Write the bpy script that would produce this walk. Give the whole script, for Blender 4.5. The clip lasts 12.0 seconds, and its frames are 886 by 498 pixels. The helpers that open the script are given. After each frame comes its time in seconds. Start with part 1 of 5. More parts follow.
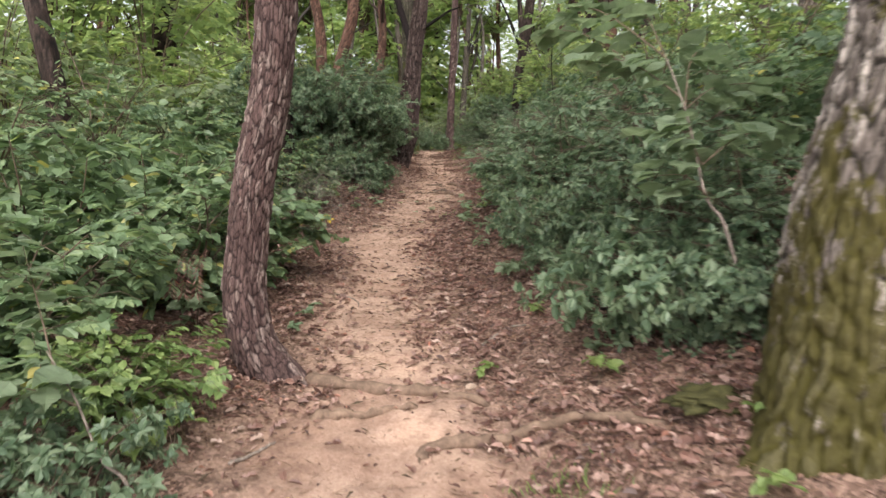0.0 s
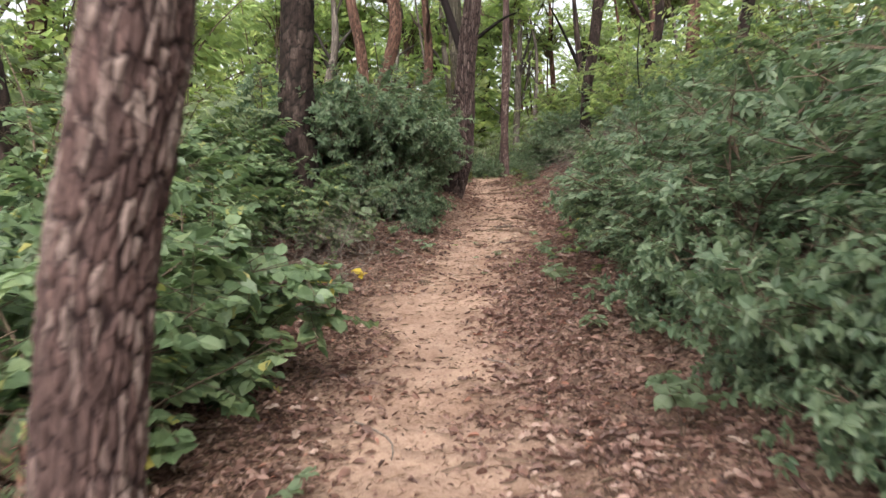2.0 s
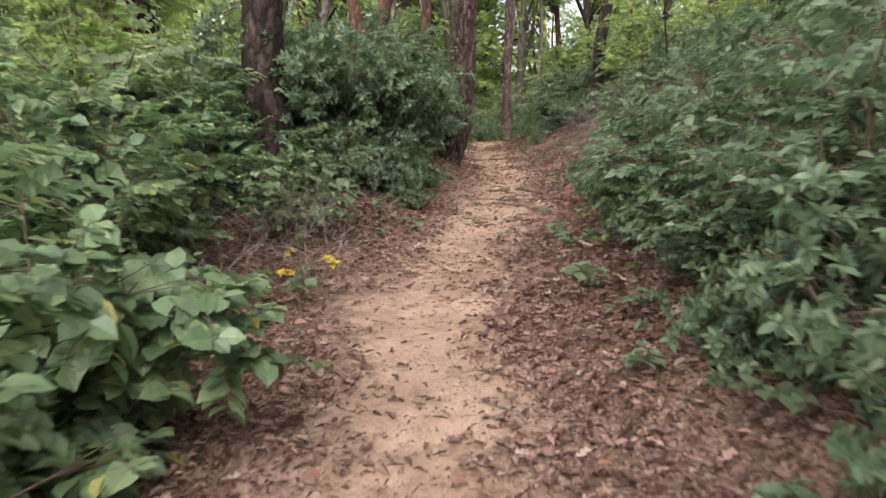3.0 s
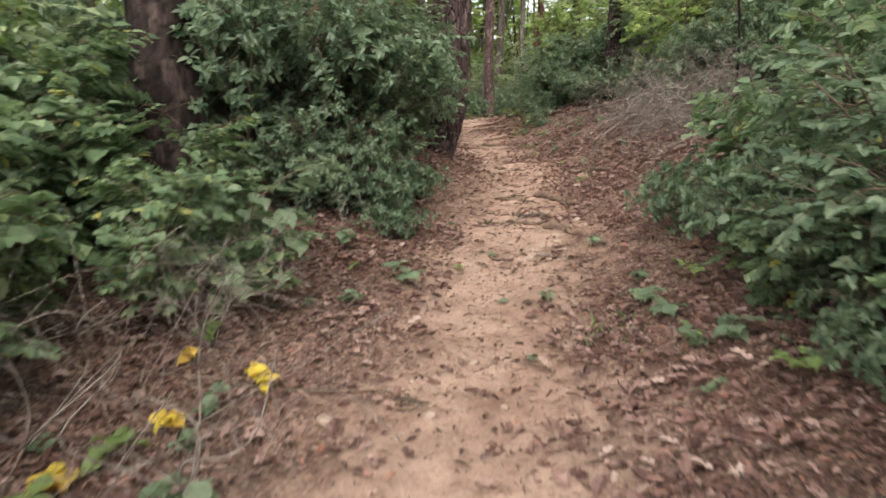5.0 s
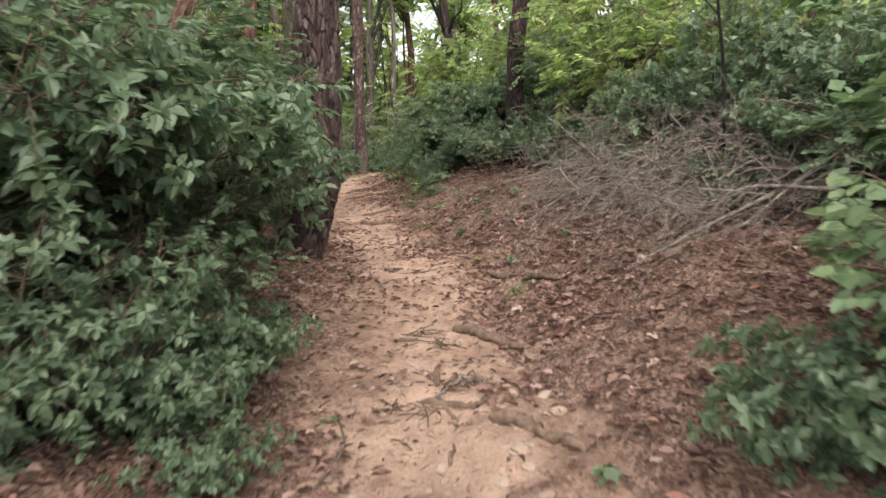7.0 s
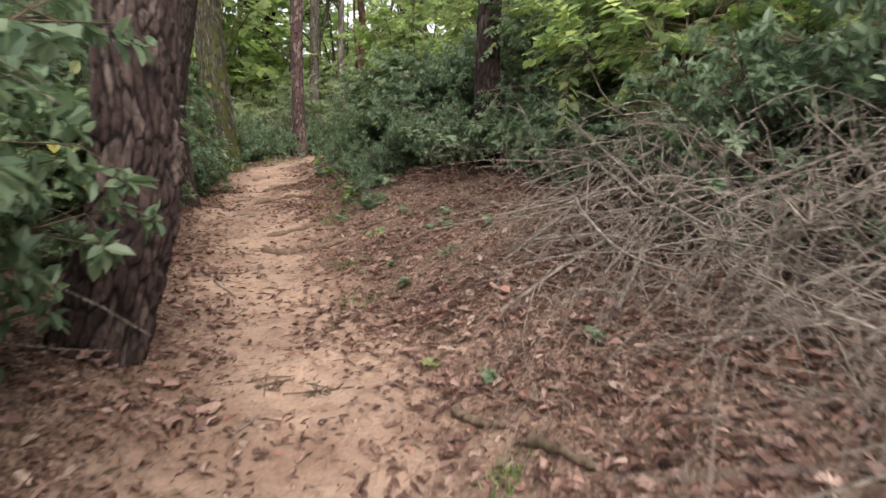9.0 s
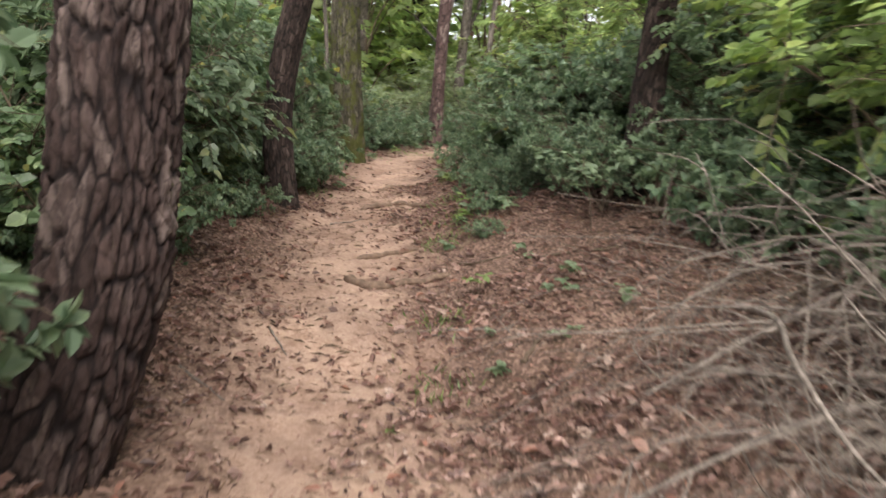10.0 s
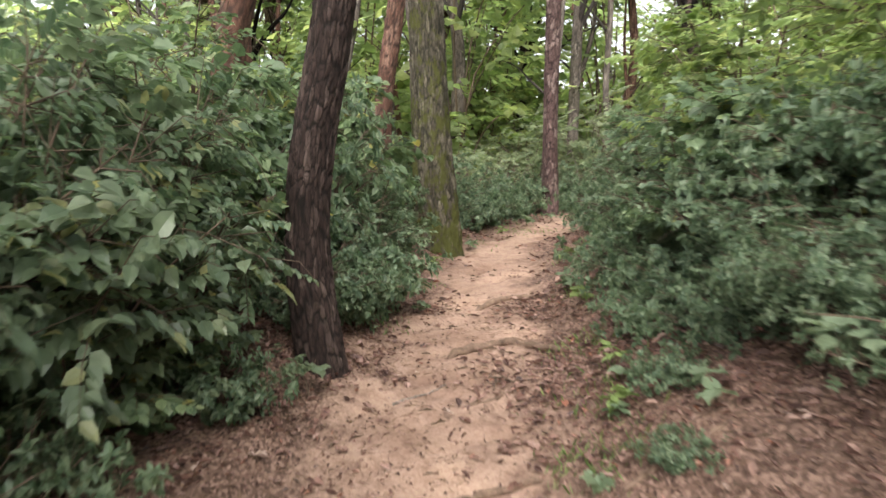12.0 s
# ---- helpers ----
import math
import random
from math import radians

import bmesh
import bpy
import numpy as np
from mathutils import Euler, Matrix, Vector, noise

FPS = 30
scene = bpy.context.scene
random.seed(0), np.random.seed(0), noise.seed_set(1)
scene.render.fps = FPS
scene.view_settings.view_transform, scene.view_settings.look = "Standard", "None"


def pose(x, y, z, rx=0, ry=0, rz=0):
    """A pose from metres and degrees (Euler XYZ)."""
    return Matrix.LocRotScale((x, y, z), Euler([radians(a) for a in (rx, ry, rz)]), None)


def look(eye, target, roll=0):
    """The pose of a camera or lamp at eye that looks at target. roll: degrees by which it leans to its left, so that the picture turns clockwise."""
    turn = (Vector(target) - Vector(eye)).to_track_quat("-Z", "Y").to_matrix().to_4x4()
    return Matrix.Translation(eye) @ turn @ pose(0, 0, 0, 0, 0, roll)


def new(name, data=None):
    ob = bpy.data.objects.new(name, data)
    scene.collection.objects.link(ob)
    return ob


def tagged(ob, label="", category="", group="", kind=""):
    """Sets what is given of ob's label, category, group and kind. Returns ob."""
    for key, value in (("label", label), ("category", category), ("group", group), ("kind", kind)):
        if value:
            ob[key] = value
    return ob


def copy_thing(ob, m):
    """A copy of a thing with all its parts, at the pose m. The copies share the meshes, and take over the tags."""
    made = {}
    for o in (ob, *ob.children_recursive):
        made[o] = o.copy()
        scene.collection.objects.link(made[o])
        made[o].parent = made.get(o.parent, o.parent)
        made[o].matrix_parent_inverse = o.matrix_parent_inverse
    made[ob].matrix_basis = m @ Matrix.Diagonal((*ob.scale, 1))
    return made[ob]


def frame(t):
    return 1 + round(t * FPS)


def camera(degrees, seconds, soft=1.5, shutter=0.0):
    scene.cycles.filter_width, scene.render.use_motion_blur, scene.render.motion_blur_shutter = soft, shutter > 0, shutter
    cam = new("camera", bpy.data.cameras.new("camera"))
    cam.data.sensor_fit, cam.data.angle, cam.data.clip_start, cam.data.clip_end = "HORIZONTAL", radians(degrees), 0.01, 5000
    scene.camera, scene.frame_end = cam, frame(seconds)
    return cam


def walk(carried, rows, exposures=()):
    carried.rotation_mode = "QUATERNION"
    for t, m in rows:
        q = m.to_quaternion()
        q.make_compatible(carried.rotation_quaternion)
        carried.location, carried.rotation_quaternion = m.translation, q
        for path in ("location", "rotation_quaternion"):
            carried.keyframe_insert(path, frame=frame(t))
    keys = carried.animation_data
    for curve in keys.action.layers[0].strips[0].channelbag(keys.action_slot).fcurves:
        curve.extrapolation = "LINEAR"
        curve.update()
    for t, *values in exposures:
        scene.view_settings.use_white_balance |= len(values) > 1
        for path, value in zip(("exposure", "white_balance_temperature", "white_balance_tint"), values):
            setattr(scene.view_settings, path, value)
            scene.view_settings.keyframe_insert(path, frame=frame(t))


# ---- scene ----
cam = camera(66.9, 12.0, 1.5, 0.5)
METRES, EYE, TILT, LEAN, TURN = 14.5, 1.5, -6.0, 0.0, 0.0
ROWS = [
    (0.0, 0.0, 0.0, 0.0, 0.0, 0.0, -0.0),
    (0.5, -0.0065, 0.0356, 0.0038, 1.05, -0.18, 0.07),
    (1.0, -0.0101, 0.0741, 0.01, 0.82, 1.07, 0.28),
    (1.5, -0.0124, 0.1147, 0.0149, 4.03, 2.77, 1.76),
    (2.0, -0.0136, 0.1584, 0.0223, 4.36, 2.43, 1.29),
    (2.5, -0.0122, 0.1993, 0.0297, 4.66, 0.94, 1.05),
    (4.5, -0.0388, 0.3584, 0.061, 1.63, -3.69, -0.42),
    (5.0, -0.0414, 0.3966, 0.0719, 1.69, -3.25, 1.51),
    (5.5, -0.0428, 0.4369, 0.0828, -1.9, -2.25, 2.56),
    (6.0, -0.0396, 0.4754, 0.0937, -4.91, -1.83, 3.8),
    (6.5, -0.0416, 0.5165, 0.1041, -7.6, -0.09, 4.08),
    (7.0, -0.0409, 0.5576, 0.1134, -9.02, 0.07, 4.09),
    (9.0, -0.0027, 0.7209, 0.1504, -12.79, -2.28, 3.0),
    (9.5, 0.0091, 0.7582, 0.1611, -5.55, -3.22, -0.63),
    (10.0, 0.0191, 0.7965, 0.1755, -1.03, -3.5, -2.97),
    (10.5, 0.024, 0.8343, 0.1856, 3.56, -2.5, -3.05),
    (11.0, 0.0244, 0.8762, 0.196, 4.87, -1.99, -1.79),
    (11.5, 0.0236, 0.9167, 0.2062, 7.17, 0.07, 0.66),
    (12.0, 0.016, 0.9612, 0.2158, 8.87, 0.8, 0.72),
]
EXPOSURES = [(0.0, 1.28), (2.5, 1.42), (4.5, 1.42), (7.0, 1.52), (9.0, 1.46), (10.5, 1.64), (12.0, 1.8)]
walk(cam, [(t, pose(0, 0, EYE, TILT, LEAN, TURN) @ pose(METRES * x, METRES * y, METRES * z, 90 + pitch, roll, yaw)) for t, x, y, z, yaw, pitch, roll in ROWS], EXPOSURES)

# ---- light: a bright, thinly overcast sky over the wood ----
world = bpy.data.worlds.new("sky")
scene.world = world
world.use_nodes = True
wn = world.node_tree
sky = wn.nodes.new("ShaderNodeTexSky")
sky.sky_type = "NISHITA"
sky.sun_disc = False
sky.sun_elevation, sky.sun_rotation = radians(44), radians(200)
sky.air_density, sky.dust_density, sky.ozone_density = 1.0, 4.0, 1.0
wn.nodes["Background"].inputs[1].default_value = 0.15
veil = wn.nodes.new("ShaderNodeHueSaturation")
veil.inputs["Saturation"].default_value = 0.22
wn.links.new(sky.outputs[0], veil.inputs["Color"])
wn.links.new(veil.outputs[0], wn.nodes["Background"].inputs[0])
sun_data = bpy.data.lights.new("sun", "SUN")
sun_data.energy, sun_data.angle, sun_data.color = 1.5, radians(25), (1.0, 0.96, 0.9)
sun = new("sun", sun_data)
sun.matrix_world = look((0, 0, 30), (0 - 30 * math.sin(radians(200)) / math.tan(radians(44)) * -1, -30 * math.cos(radians(200)) / math.tan(radians(44)), 0))


# ---- materials ----
def material(name):
    m = bpy.data.materials.new(name)
    m.use_nodes = True
    return m, m.node_tree, m.node_tree.nodes["Principled BSDF"]


def node(tree, kind, **inputs):
    n = tree.nodes.new(kind)
    for key, value in inputs.items():
        n.inputs[key].default_value = value
    return n


def ramp(tree, source, stops):
    n = tree.nodes.new("ShaderNodeValToRGB")
    while len(n.color_ramp.elements) < len(stops):
        n.color_ramp.elements.new(0.5)
    for e, (at, c) in zip(n.color_ramp.elements, stops):
        e.position, e.color = at, (*c, 1)
    tree.links.new(source, n.inputs[0])
    return n.outputs[0]


def mix(tree, fac, a, b, how="MIX"):
    n = tree.nodes.new("ShaderNodeMix")
    n.data_type, n.blend_type = "RGBA", how
    for slot, v in ((0, fac), (6, a), (7, b)):
        if isinstance(v, (int, float)):
            n.inputs[slot].default_value = v
        elif isinstance(v, tuple):
            n.inputs[slot].default_value = (*v, 1)
        else:
            tree.links.new(v, n.inputs[slot])
    return n.outputs[2]


def coords(tree, scale=(1, 1, 1), kind="Object"):
    c = tree.nodes.new("ShaderNodeTexCoord")
    m = tree.nodes.new("ShaderNodeMapping")
    m.inputs["Scale"].default_value = scale
    tree.links.new(c.outputs[kind], m.inputs[0])
    return m.outputs[0]


def noise_tex(tree, vec, scale, detail=4.0, rough=0.55):
    n = node(tree, "ShaderNodeTexNoise", Scale=scale, Detail=detail, Roughness=rough)
    tree.links.new(vec, n.inputs["Vector"])
    return n.outputs["Fac"]


def bump(tree, bsdf, height, strength, distance):
    b = node(tree, "ShaderNodeBump", Strength=strength, Distance=distance)
    tree.links.new(height, b.inputs["Height"])
    tree.links.new(b.outputs[0], bsdf.inputs["Normal"])


def leaf_material(name, stops, rough=0.45, through_light=0.35, glow=1.5):
    """Leaves: colour differs from leaf to leaf, with some light passing through."""
    m, tree, bsdf = material(name)
    geo = tree.nodes.new("ShaderNodeNewGeometry")
    info = tree.nodes.new("ShaderNodeObjectInfo")
    shift = node(tree, "ShaderNodeMath")
    shift.operation = "MULTIPLY_ADD"
    tree.links.new(info.outputs["Random"], shift.inputs[0])
    shift.inputs[1].default_value = 0.3
    tree.links.new(geo.outputs["Random Per Island"], shift.inputs[2])
    wrap = node(tree, "ShaderNodeMath")
    wrap.operation = "FRACT"
    tree.links.new(shift.outputs[0], wrap.inputs[0])
    col = ramp(tree, wrap.outputs[0], stops)
    vec = coords(tree)
    blot = noise_tex(tree, vec, 40.0, 3.0)
    col = mix(tree, 0.35, col, ramp(tree, blot, [(0.3, (0.35, 0.4, 0.35)), (0.7, (1, 1, 1))]), "MULTIPLY")
    tree.links.new(col, bsdf.inputs["Base Color"])
    bsdf.inputs["Roughness"].default_value = rough
    bsdf.inputs["Specular IOR Level"].default_value = 0.5
    trans = tree.nodes.new("ShaderNodeBsdfTranslucent")
    tree.links.new(mix(tree, 1.0, col, (glow, glow * 1.02, glow * 0.86), "MULTIPLY"), trans.inputs[0])
    both = tree.nodes.new("ShaderNodeMixShader")
    both.inputs[0].default_value = through_light
    tree.links.new(bsdf.outputs[0], both.inputs[1])
    tree.links.new(trans.outputs[0], both.inputs[2])
    tree.links.new(both.outputs[0], tree.nodes["Material Output"].inputs[0])
    bump(tree, bsdf, blot, 0.25, 0.004)
    return m


def bark_material(name, deep, mid, light, plates, moss=None, fall=-0.32):
    """Plated bark: dark furrows, mid-toned plates and pale flakes; moss grows in patches low on the stem where given."""
    m, tree, bsdf = material(name)
    vec = coords(tree, (1, 1, 0.33))
    wob = node(tree, "ShaderNodeTexNoise", Scale=9.0, Detail=3.0)
    tree.links.new(vec, wob.inputs["Vector"])
    bent = mix(tree, 0.06, vec, wob.outputs["Color"], "ADD")
    cell = node(tree, "ShaderNodeTexVoronoi", Scale=plates)
    cell.feature = "DISTANCE_TO_EDGE"
    tree.links.new(bent, cell.inputs["Vector"])
    tone = node(tree, "ShaderNodeTexVoronoi", Scale=plates)
    tree.links.new(bent, tone.inputs["Vector"])
    grain = noise_tex(tree, coords(tree, (1, 1, 0.25)), 60.0, 6.0, 0.65)
    wide = noise_tex(tree, coords(tree), 3.0, 3.0)
    geo = tree.nodes.new("ShaderNodeAttribute")
    geo.attribute_name = "relief"
    flake = tree.nodes.new("ShaderNodeAttribute")
    flake.attribute_name = "flake"
    plate = ramp(tree, mix(tree, 0.3, flake.outputs["Fac"], tone.outputs["Color"]), [(0.1, tuple(0.7 * c for c in mid)), (0.55, mid), (0.95, light), (1.0, light)])
    plate = mix(tree, 0.6, plate, ramp(tree, grain, [(0.25, (0.35, 0.33, 0.32)), (0.75, (1.15, 1.12, 1.1))]), "MULTIPLY")
    streak = noise_tex(tree, coords(tree, (1, 1, 0.16)), 34.0, 5.0, 0.7)
    plate = mix(tree, 0.8, plate, ramp(tree, streak, [(0.3, (0.4, 0.37, 0.36)), (0.52, (0.95, 0.93, 0.92)), (0.7, (1.45, 1.42, 1.4))]), "MULTIPLY")
    plate = mix(tree, 0.5, plate, ramp(tree, wide, [(0.3, (0.55, 0.5, 0.5)), (0.7, (1.1, 1.1, 1.1))]), "MULTIPLY")
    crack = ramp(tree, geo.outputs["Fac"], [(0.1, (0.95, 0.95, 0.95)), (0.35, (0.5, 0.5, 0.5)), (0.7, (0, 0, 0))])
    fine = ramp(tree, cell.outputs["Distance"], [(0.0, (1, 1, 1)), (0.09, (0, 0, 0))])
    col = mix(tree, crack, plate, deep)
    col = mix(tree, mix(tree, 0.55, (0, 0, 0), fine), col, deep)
    if moss:
        at = tree.nodes.new("ShaderNodeSeparateXYZ")
        tree.links.new(coords(tree), at.inputs[0])
        high = node(tree, "ShaderNodeMath")
        high.operation = "MULTIPLY_ADD"
        high.inputs[1].default_value, high.inputs[2].default_value = fall, 0.41 if fall < -0.2 else 0.22
        tree.links.new(at.outputs[2], high.inputs[0])
        patch = node(tree, "ShaderNodeMath")
        patch.operation = "ADD"
        tree.links.new(high.outputs[0], patch.inputs[0])
        speckle = node(tree, "ShaderNodeMath")
        speckle.operation = "MULTIPLY_ADD"
        speckle.inputs[1].default_value, speckle.inputs[2].default_value = 2.2, -0.6
        tree.links.new(noise_tex(tree, coords(tree, (1, 1, 0.5)), 7.0, 8.0, 0.75), speckle.inputs[0])
        tree.links.new(speckle.outputs[0], patch.inputs[1])
        col = mix(tree, ramp(tree, patch.outputs[0], [(0.60, (0, 0, 0)), (0.74, (0.9, 0.9, 0.9))]), col, mix(tree, grain, tuple(0.3 * c for c in moss), tuple(1.25 * c for c in moss)))
    tree.links.new(col, bsdf.inputs["Base Color"])
    bsdf.inputs["Roughness"].default_value = 0.9
    bsdf.inputs["Specular IOR Level"].default_value = 0.2
    bump(tree, bsdf, mix(tree, 0.5, mix(tree, 0.5, grain, streak), cell.outputs["Distance"]), 0.9, 0.014)
    return m


def plain_material(name, dark, pale, scale, rough=0.85, relief=0.4, stretch=(1, 1, 1)):
    """Two tones mixed by a fine and a coarse grain, each object shifted a little."""
    m, tree, bsdf = material(name)
    vec = coords(tree, stretch)
    fine = noise_tex(tree, vec, scale, 6.0, 0.65)
    info = tree.nodes.new("ShaderNodeObjectInfo")
    geo = tree.nodes.new("ShaderNodeNewGeometry")
    col = ramp(tree, fine, [(0.3, dark), (0.7, pale)])
    col = mix(tree, 0.45, col, ramp(tree, geo.outputs["Random Per Island"], [(0.0, (0.5, 0.48, 0.46)), (1.0, (1.25, 1.2, 1.15))]), "MULTIPLY")
    col = mix(tree, 0.3, col, ramp(tree, info.outputs["Random"], [(0.0, (0.55, 0.55, 0.55)), (1.0, (1.2, 1.2, 1.2))]), "MULTIPLY")
    tree.links.new(col, bsdf.inputs["Base Color"])
    bsdf.inputs["Roughness"].default_value = rough
    bsdf.inputs["Specular IOR Level"].default_value = 0.25
    bump(tree, bsdf, fine, relief, 0.004)
    return m


def ground_material():
    m, tree, bsdf = material("trail_earth")
    vec = coords(tree)
    bare = tree.nodes.new("ShaderNodeAttribute")
    bare.attribute_name = "bare"
    fine = noise_tex(tree, vec, 55.0, 8.0, 0.7)
    mid = noise_tex(tree, vec, 9.0, 6.0, 0.6)
    wide = noise_tex(tree, vec, 1.6, 4.0)
    soil = ramp(tree, fine, [(0.25, (0.25, 0.165, 0.125)), (0.48, (0.355, 0.246, 0.194)), (0.62, (0.41, 0.295, 0.238)), (0.85, (0.52, 0.402, 0.337))])
    soil = mix(tree, 0.6, soil, ramp(tree, mid, [(0.32, (0.56, 0.47, 0.43)), (0.5, (0.92, 0.89, 0.87)), (0.68, (1.12, 1.1, 1.06))]), "MULTIPLY")
    soil = mix(tree, 0.75, soil, ramp(tree, wide, [(0.34, (0.62, 0.54, 0.50)), (0.52, (0.95, 0.92, 0.9)), (0.66, (1.16, 1.12, 1.07))]), "MULTIPLY")
    spots = noise_tex(tree, vec, 26.0, 3.0, 0.5)
    soil = mix(tree, ramp(tree, spots, [(0.62, (0, 0, 0)), (0.72, (0.6, 0.6, 0.6))]), soil, (0.15, 0.092, 0.068))
    crumbs = node(tree, "ShaderNodeTexVoronoi", Scale=70.0)
    tree.links.new(vec, crumbs.inputs["Vector"])
    duff = ramp(tree, crumbs.outputs["Color"], [(0.1, (0.062, 0.038, 0.030)), (0.5, (0.165, 0.103, 0.08)), (0.85, (0.32, 0.212, 0.17))])
    duff = mix(tree, 0.6, duff, ramp(tree, mid, [(0.3, (0.5, 0.48, 0.46)), (0.7, (1.1, 1.08, 1.05))]), "MULTIPLY")
    edge = node(tree, "ShaderNodeMath")
    edge.operation = "MULTIPLY_ADD"
    edge.inputs[1].default_value, edge.inputs[2].default_value = 0.9, -0.45
    tree.links.new(mid, edge.inputs[0])
    both = node(tree, "ShaderNodeMath")
    both.operation = "ADD"
    tree.links.new(edge.outputs[0], both.inputs[0])
    tree.links.new(bare.outputs["Fac"], both.inputs[1])
    col = mix(tree, ramp(tree, both.outputs[0], [(0.18, (0, 0, 0)), (0.78, (1, 1, 1))]), duff, soil)
    tree.links.new(col, bsdf.inputs["Base Color"])
    bsdf.inputs["Roughness"].default_value = 0.95
    bsdf.inputs["Specular IOR Level"].default_value = 0.15
    bump(tree, bsdf, mix(tree, 0.5, fine, mid), 0.9, 0.02)
    return m


EARTH = ground_material()
LEAF_BROAD = leaf_material("broad_green_leaf", [(0.0, (0.085, 0.13, 0.065)), (0.45, (0.135, 0.195, 0.10)), (0.8, (0.195, 0.26, 0.14)), (0.96, (0.25, 0.31, 0.155)), (1.0, (0.42, 0.36, 0.10))], 0.46, 0.38, 1.8)
LEAF_SMALL = leaf_material("small_dark_leaf", [(0.0, (0.07, 0.112, 0.066)), (0.5, (0.13, 0.185, 0.11)), (1.0, (0.21, 0.262, 0.165))], 0.5, 0.42, 1.9)
LEAF_PALE = leaf_material("pale_large_leaf", [(0.0, (0.105, 0.15, 0.09)), (0.5, (0.15, 0.2, 0.12)), (0.9, (0.2, 0.25, 0.155)), (1.0, (0.32, 0.31, 0.13))], 0.4, 0.45)
LEAF_BRIGHT = leaf_material("bright_young_leaf", [(0.0, (0.10, 0.155, 0.05)), (0.6, (0.165, 0.235, 0.08)), (1.0, (0.25, 0.31, 0.11))], 0.45, 0.4)
LEAF_CANOPY = leaf_material("canopy_leaf", [(0.0, (0.115, 0.155, 0.065)), (0.6, (0.17, 0.215, 0.092)), (1.0, (0.25, 0.275, 0.11))], 0.5, 0.68, 2.6)
# distance haze put into the colour: far leaves paler and greyer than near ones
LEAF_HAZED = leaf_material("hazy_understorey_leaf", [(0.0, (0.15, 0.185, 0.115)), (0.5, (0.205, 0.24, 0.155)), (1.0, (0.28, 0.31, 0.20))], 0.5, 0.55, 2.4)
LEAF_NEEDLE = leaf_material("pine_needle", [(0.0, (0.04, 0.08, 0.03)), (1.0, (0.08, 0.13, 0.05))], 0.5, 0.25)
LEAF_YELLOW = leaf_material("yellowed_leaf", [(0.0, (0.50, 0.38, 0.04)), (0.6, (0.68, 0.54, 0.07)), (1.0, (0.55, 0.30, 0.09))], 0.5)
LITTER = leaf_material("dead_brown_leaf", [(0.0, (0.06, 0.03, 0.025)), (0.35, (0.145, 0.073, 0.057)), (0.7, (0.245, 0.134, 0.106)), (0.93, (0.38, 0.245, 0.203)), (1.0, (0.33, 0.13, 0.085))], 0.6, 0.08, 1.0)
LITTER_PALE = leaf_material("pinkish_dead_leaf", [(0.0, (0.09, 0.044, 0.036)), (0.45, (0.205, 0.11, 0.089)), (0.85, (0.31, 0.19, 0.157)), (1.0, (0.44, 0.32, 0.27))], 0.5, 0.1, 1.0)
NEEDLES = plain_material("dead_needle", (0.13, 0.08, 0.055), (0.30, 0.19, 0.13), 8.0)
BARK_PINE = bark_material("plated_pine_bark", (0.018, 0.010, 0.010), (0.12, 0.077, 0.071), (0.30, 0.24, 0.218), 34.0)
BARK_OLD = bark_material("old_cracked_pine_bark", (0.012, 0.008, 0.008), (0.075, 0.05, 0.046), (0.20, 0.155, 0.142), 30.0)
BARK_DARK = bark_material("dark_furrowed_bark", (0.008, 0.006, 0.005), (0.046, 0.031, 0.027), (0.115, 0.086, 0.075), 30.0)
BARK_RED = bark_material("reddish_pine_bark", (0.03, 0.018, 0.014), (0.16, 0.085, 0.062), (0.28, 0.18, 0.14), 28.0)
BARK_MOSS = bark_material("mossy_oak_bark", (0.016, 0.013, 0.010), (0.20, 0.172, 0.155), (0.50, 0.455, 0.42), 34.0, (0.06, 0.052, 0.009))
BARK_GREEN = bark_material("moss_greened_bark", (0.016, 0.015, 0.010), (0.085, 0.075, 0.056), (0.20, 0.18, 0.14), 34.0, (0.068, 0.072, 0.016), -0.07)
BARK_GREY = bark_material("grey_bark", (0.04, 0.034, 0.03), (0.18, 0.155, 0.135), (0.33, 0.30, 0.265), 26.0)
TWIG = plain_material("brown_twig", (0.06, 0.042, 0.03), (0.17, 0.125, 0.09), 30.0, stretch=(1, 1, 0.2))
DRY_WOOD = plain_material("bleached_dry_wood", (0.045, 0.034, 0.029), (0.33, 0.275, 0.24), 25.0, relief=0.6)
ROOT = plain_material("worn_root", (0.07, 0.045, 0.033), (0.235, 0.16, 0.118), 20.0, relief=1.0)
STONE = plain_material("pale_stone", (0.22, 0.155, 0.118), (0.43, 0.33, 0.265), 18.0, relief=0.5)
MOSS = plain_material("ground_moss", (0.028, 0.028, 0.010), (0.085, 0.078, 0.026), 60.0, relief=1.0)


# ---- the lie of the land ----
WAY_Y = (-60, -32, -3.2, 0, 1.6, 3.2, 4.3, 5.4, 6.4, 7.5, 8.6, 10.2, 11.8, 12.9, 14, 16.1, 18.3, 20.4, 22.5, 26.8, 32, 43, 80)
WAY_Z = (-4, -2.8, -0.49, -0.06, 0.18, 0.37, 0.47, 0.54, 0.65, 0.79, 0.91, 1.12, 1.37, 1.52, 1.63, 1.84, 2.09, 2.25, 2.38, 2.55, 2.68, 2.8, 3.0)
WAY_X = (0, 0, 0, -0.11, -0.21, -0.34, -0.43, -0.49, -0.59, -0.62, -0.54, -0.30, -0.11, -0.05, -0.09, -0.21, -0.39, -0.45, -0.38, 0.8, 3.6, 10, 30)
TABLE_Y = np.arange(-60, 80, 0.1)
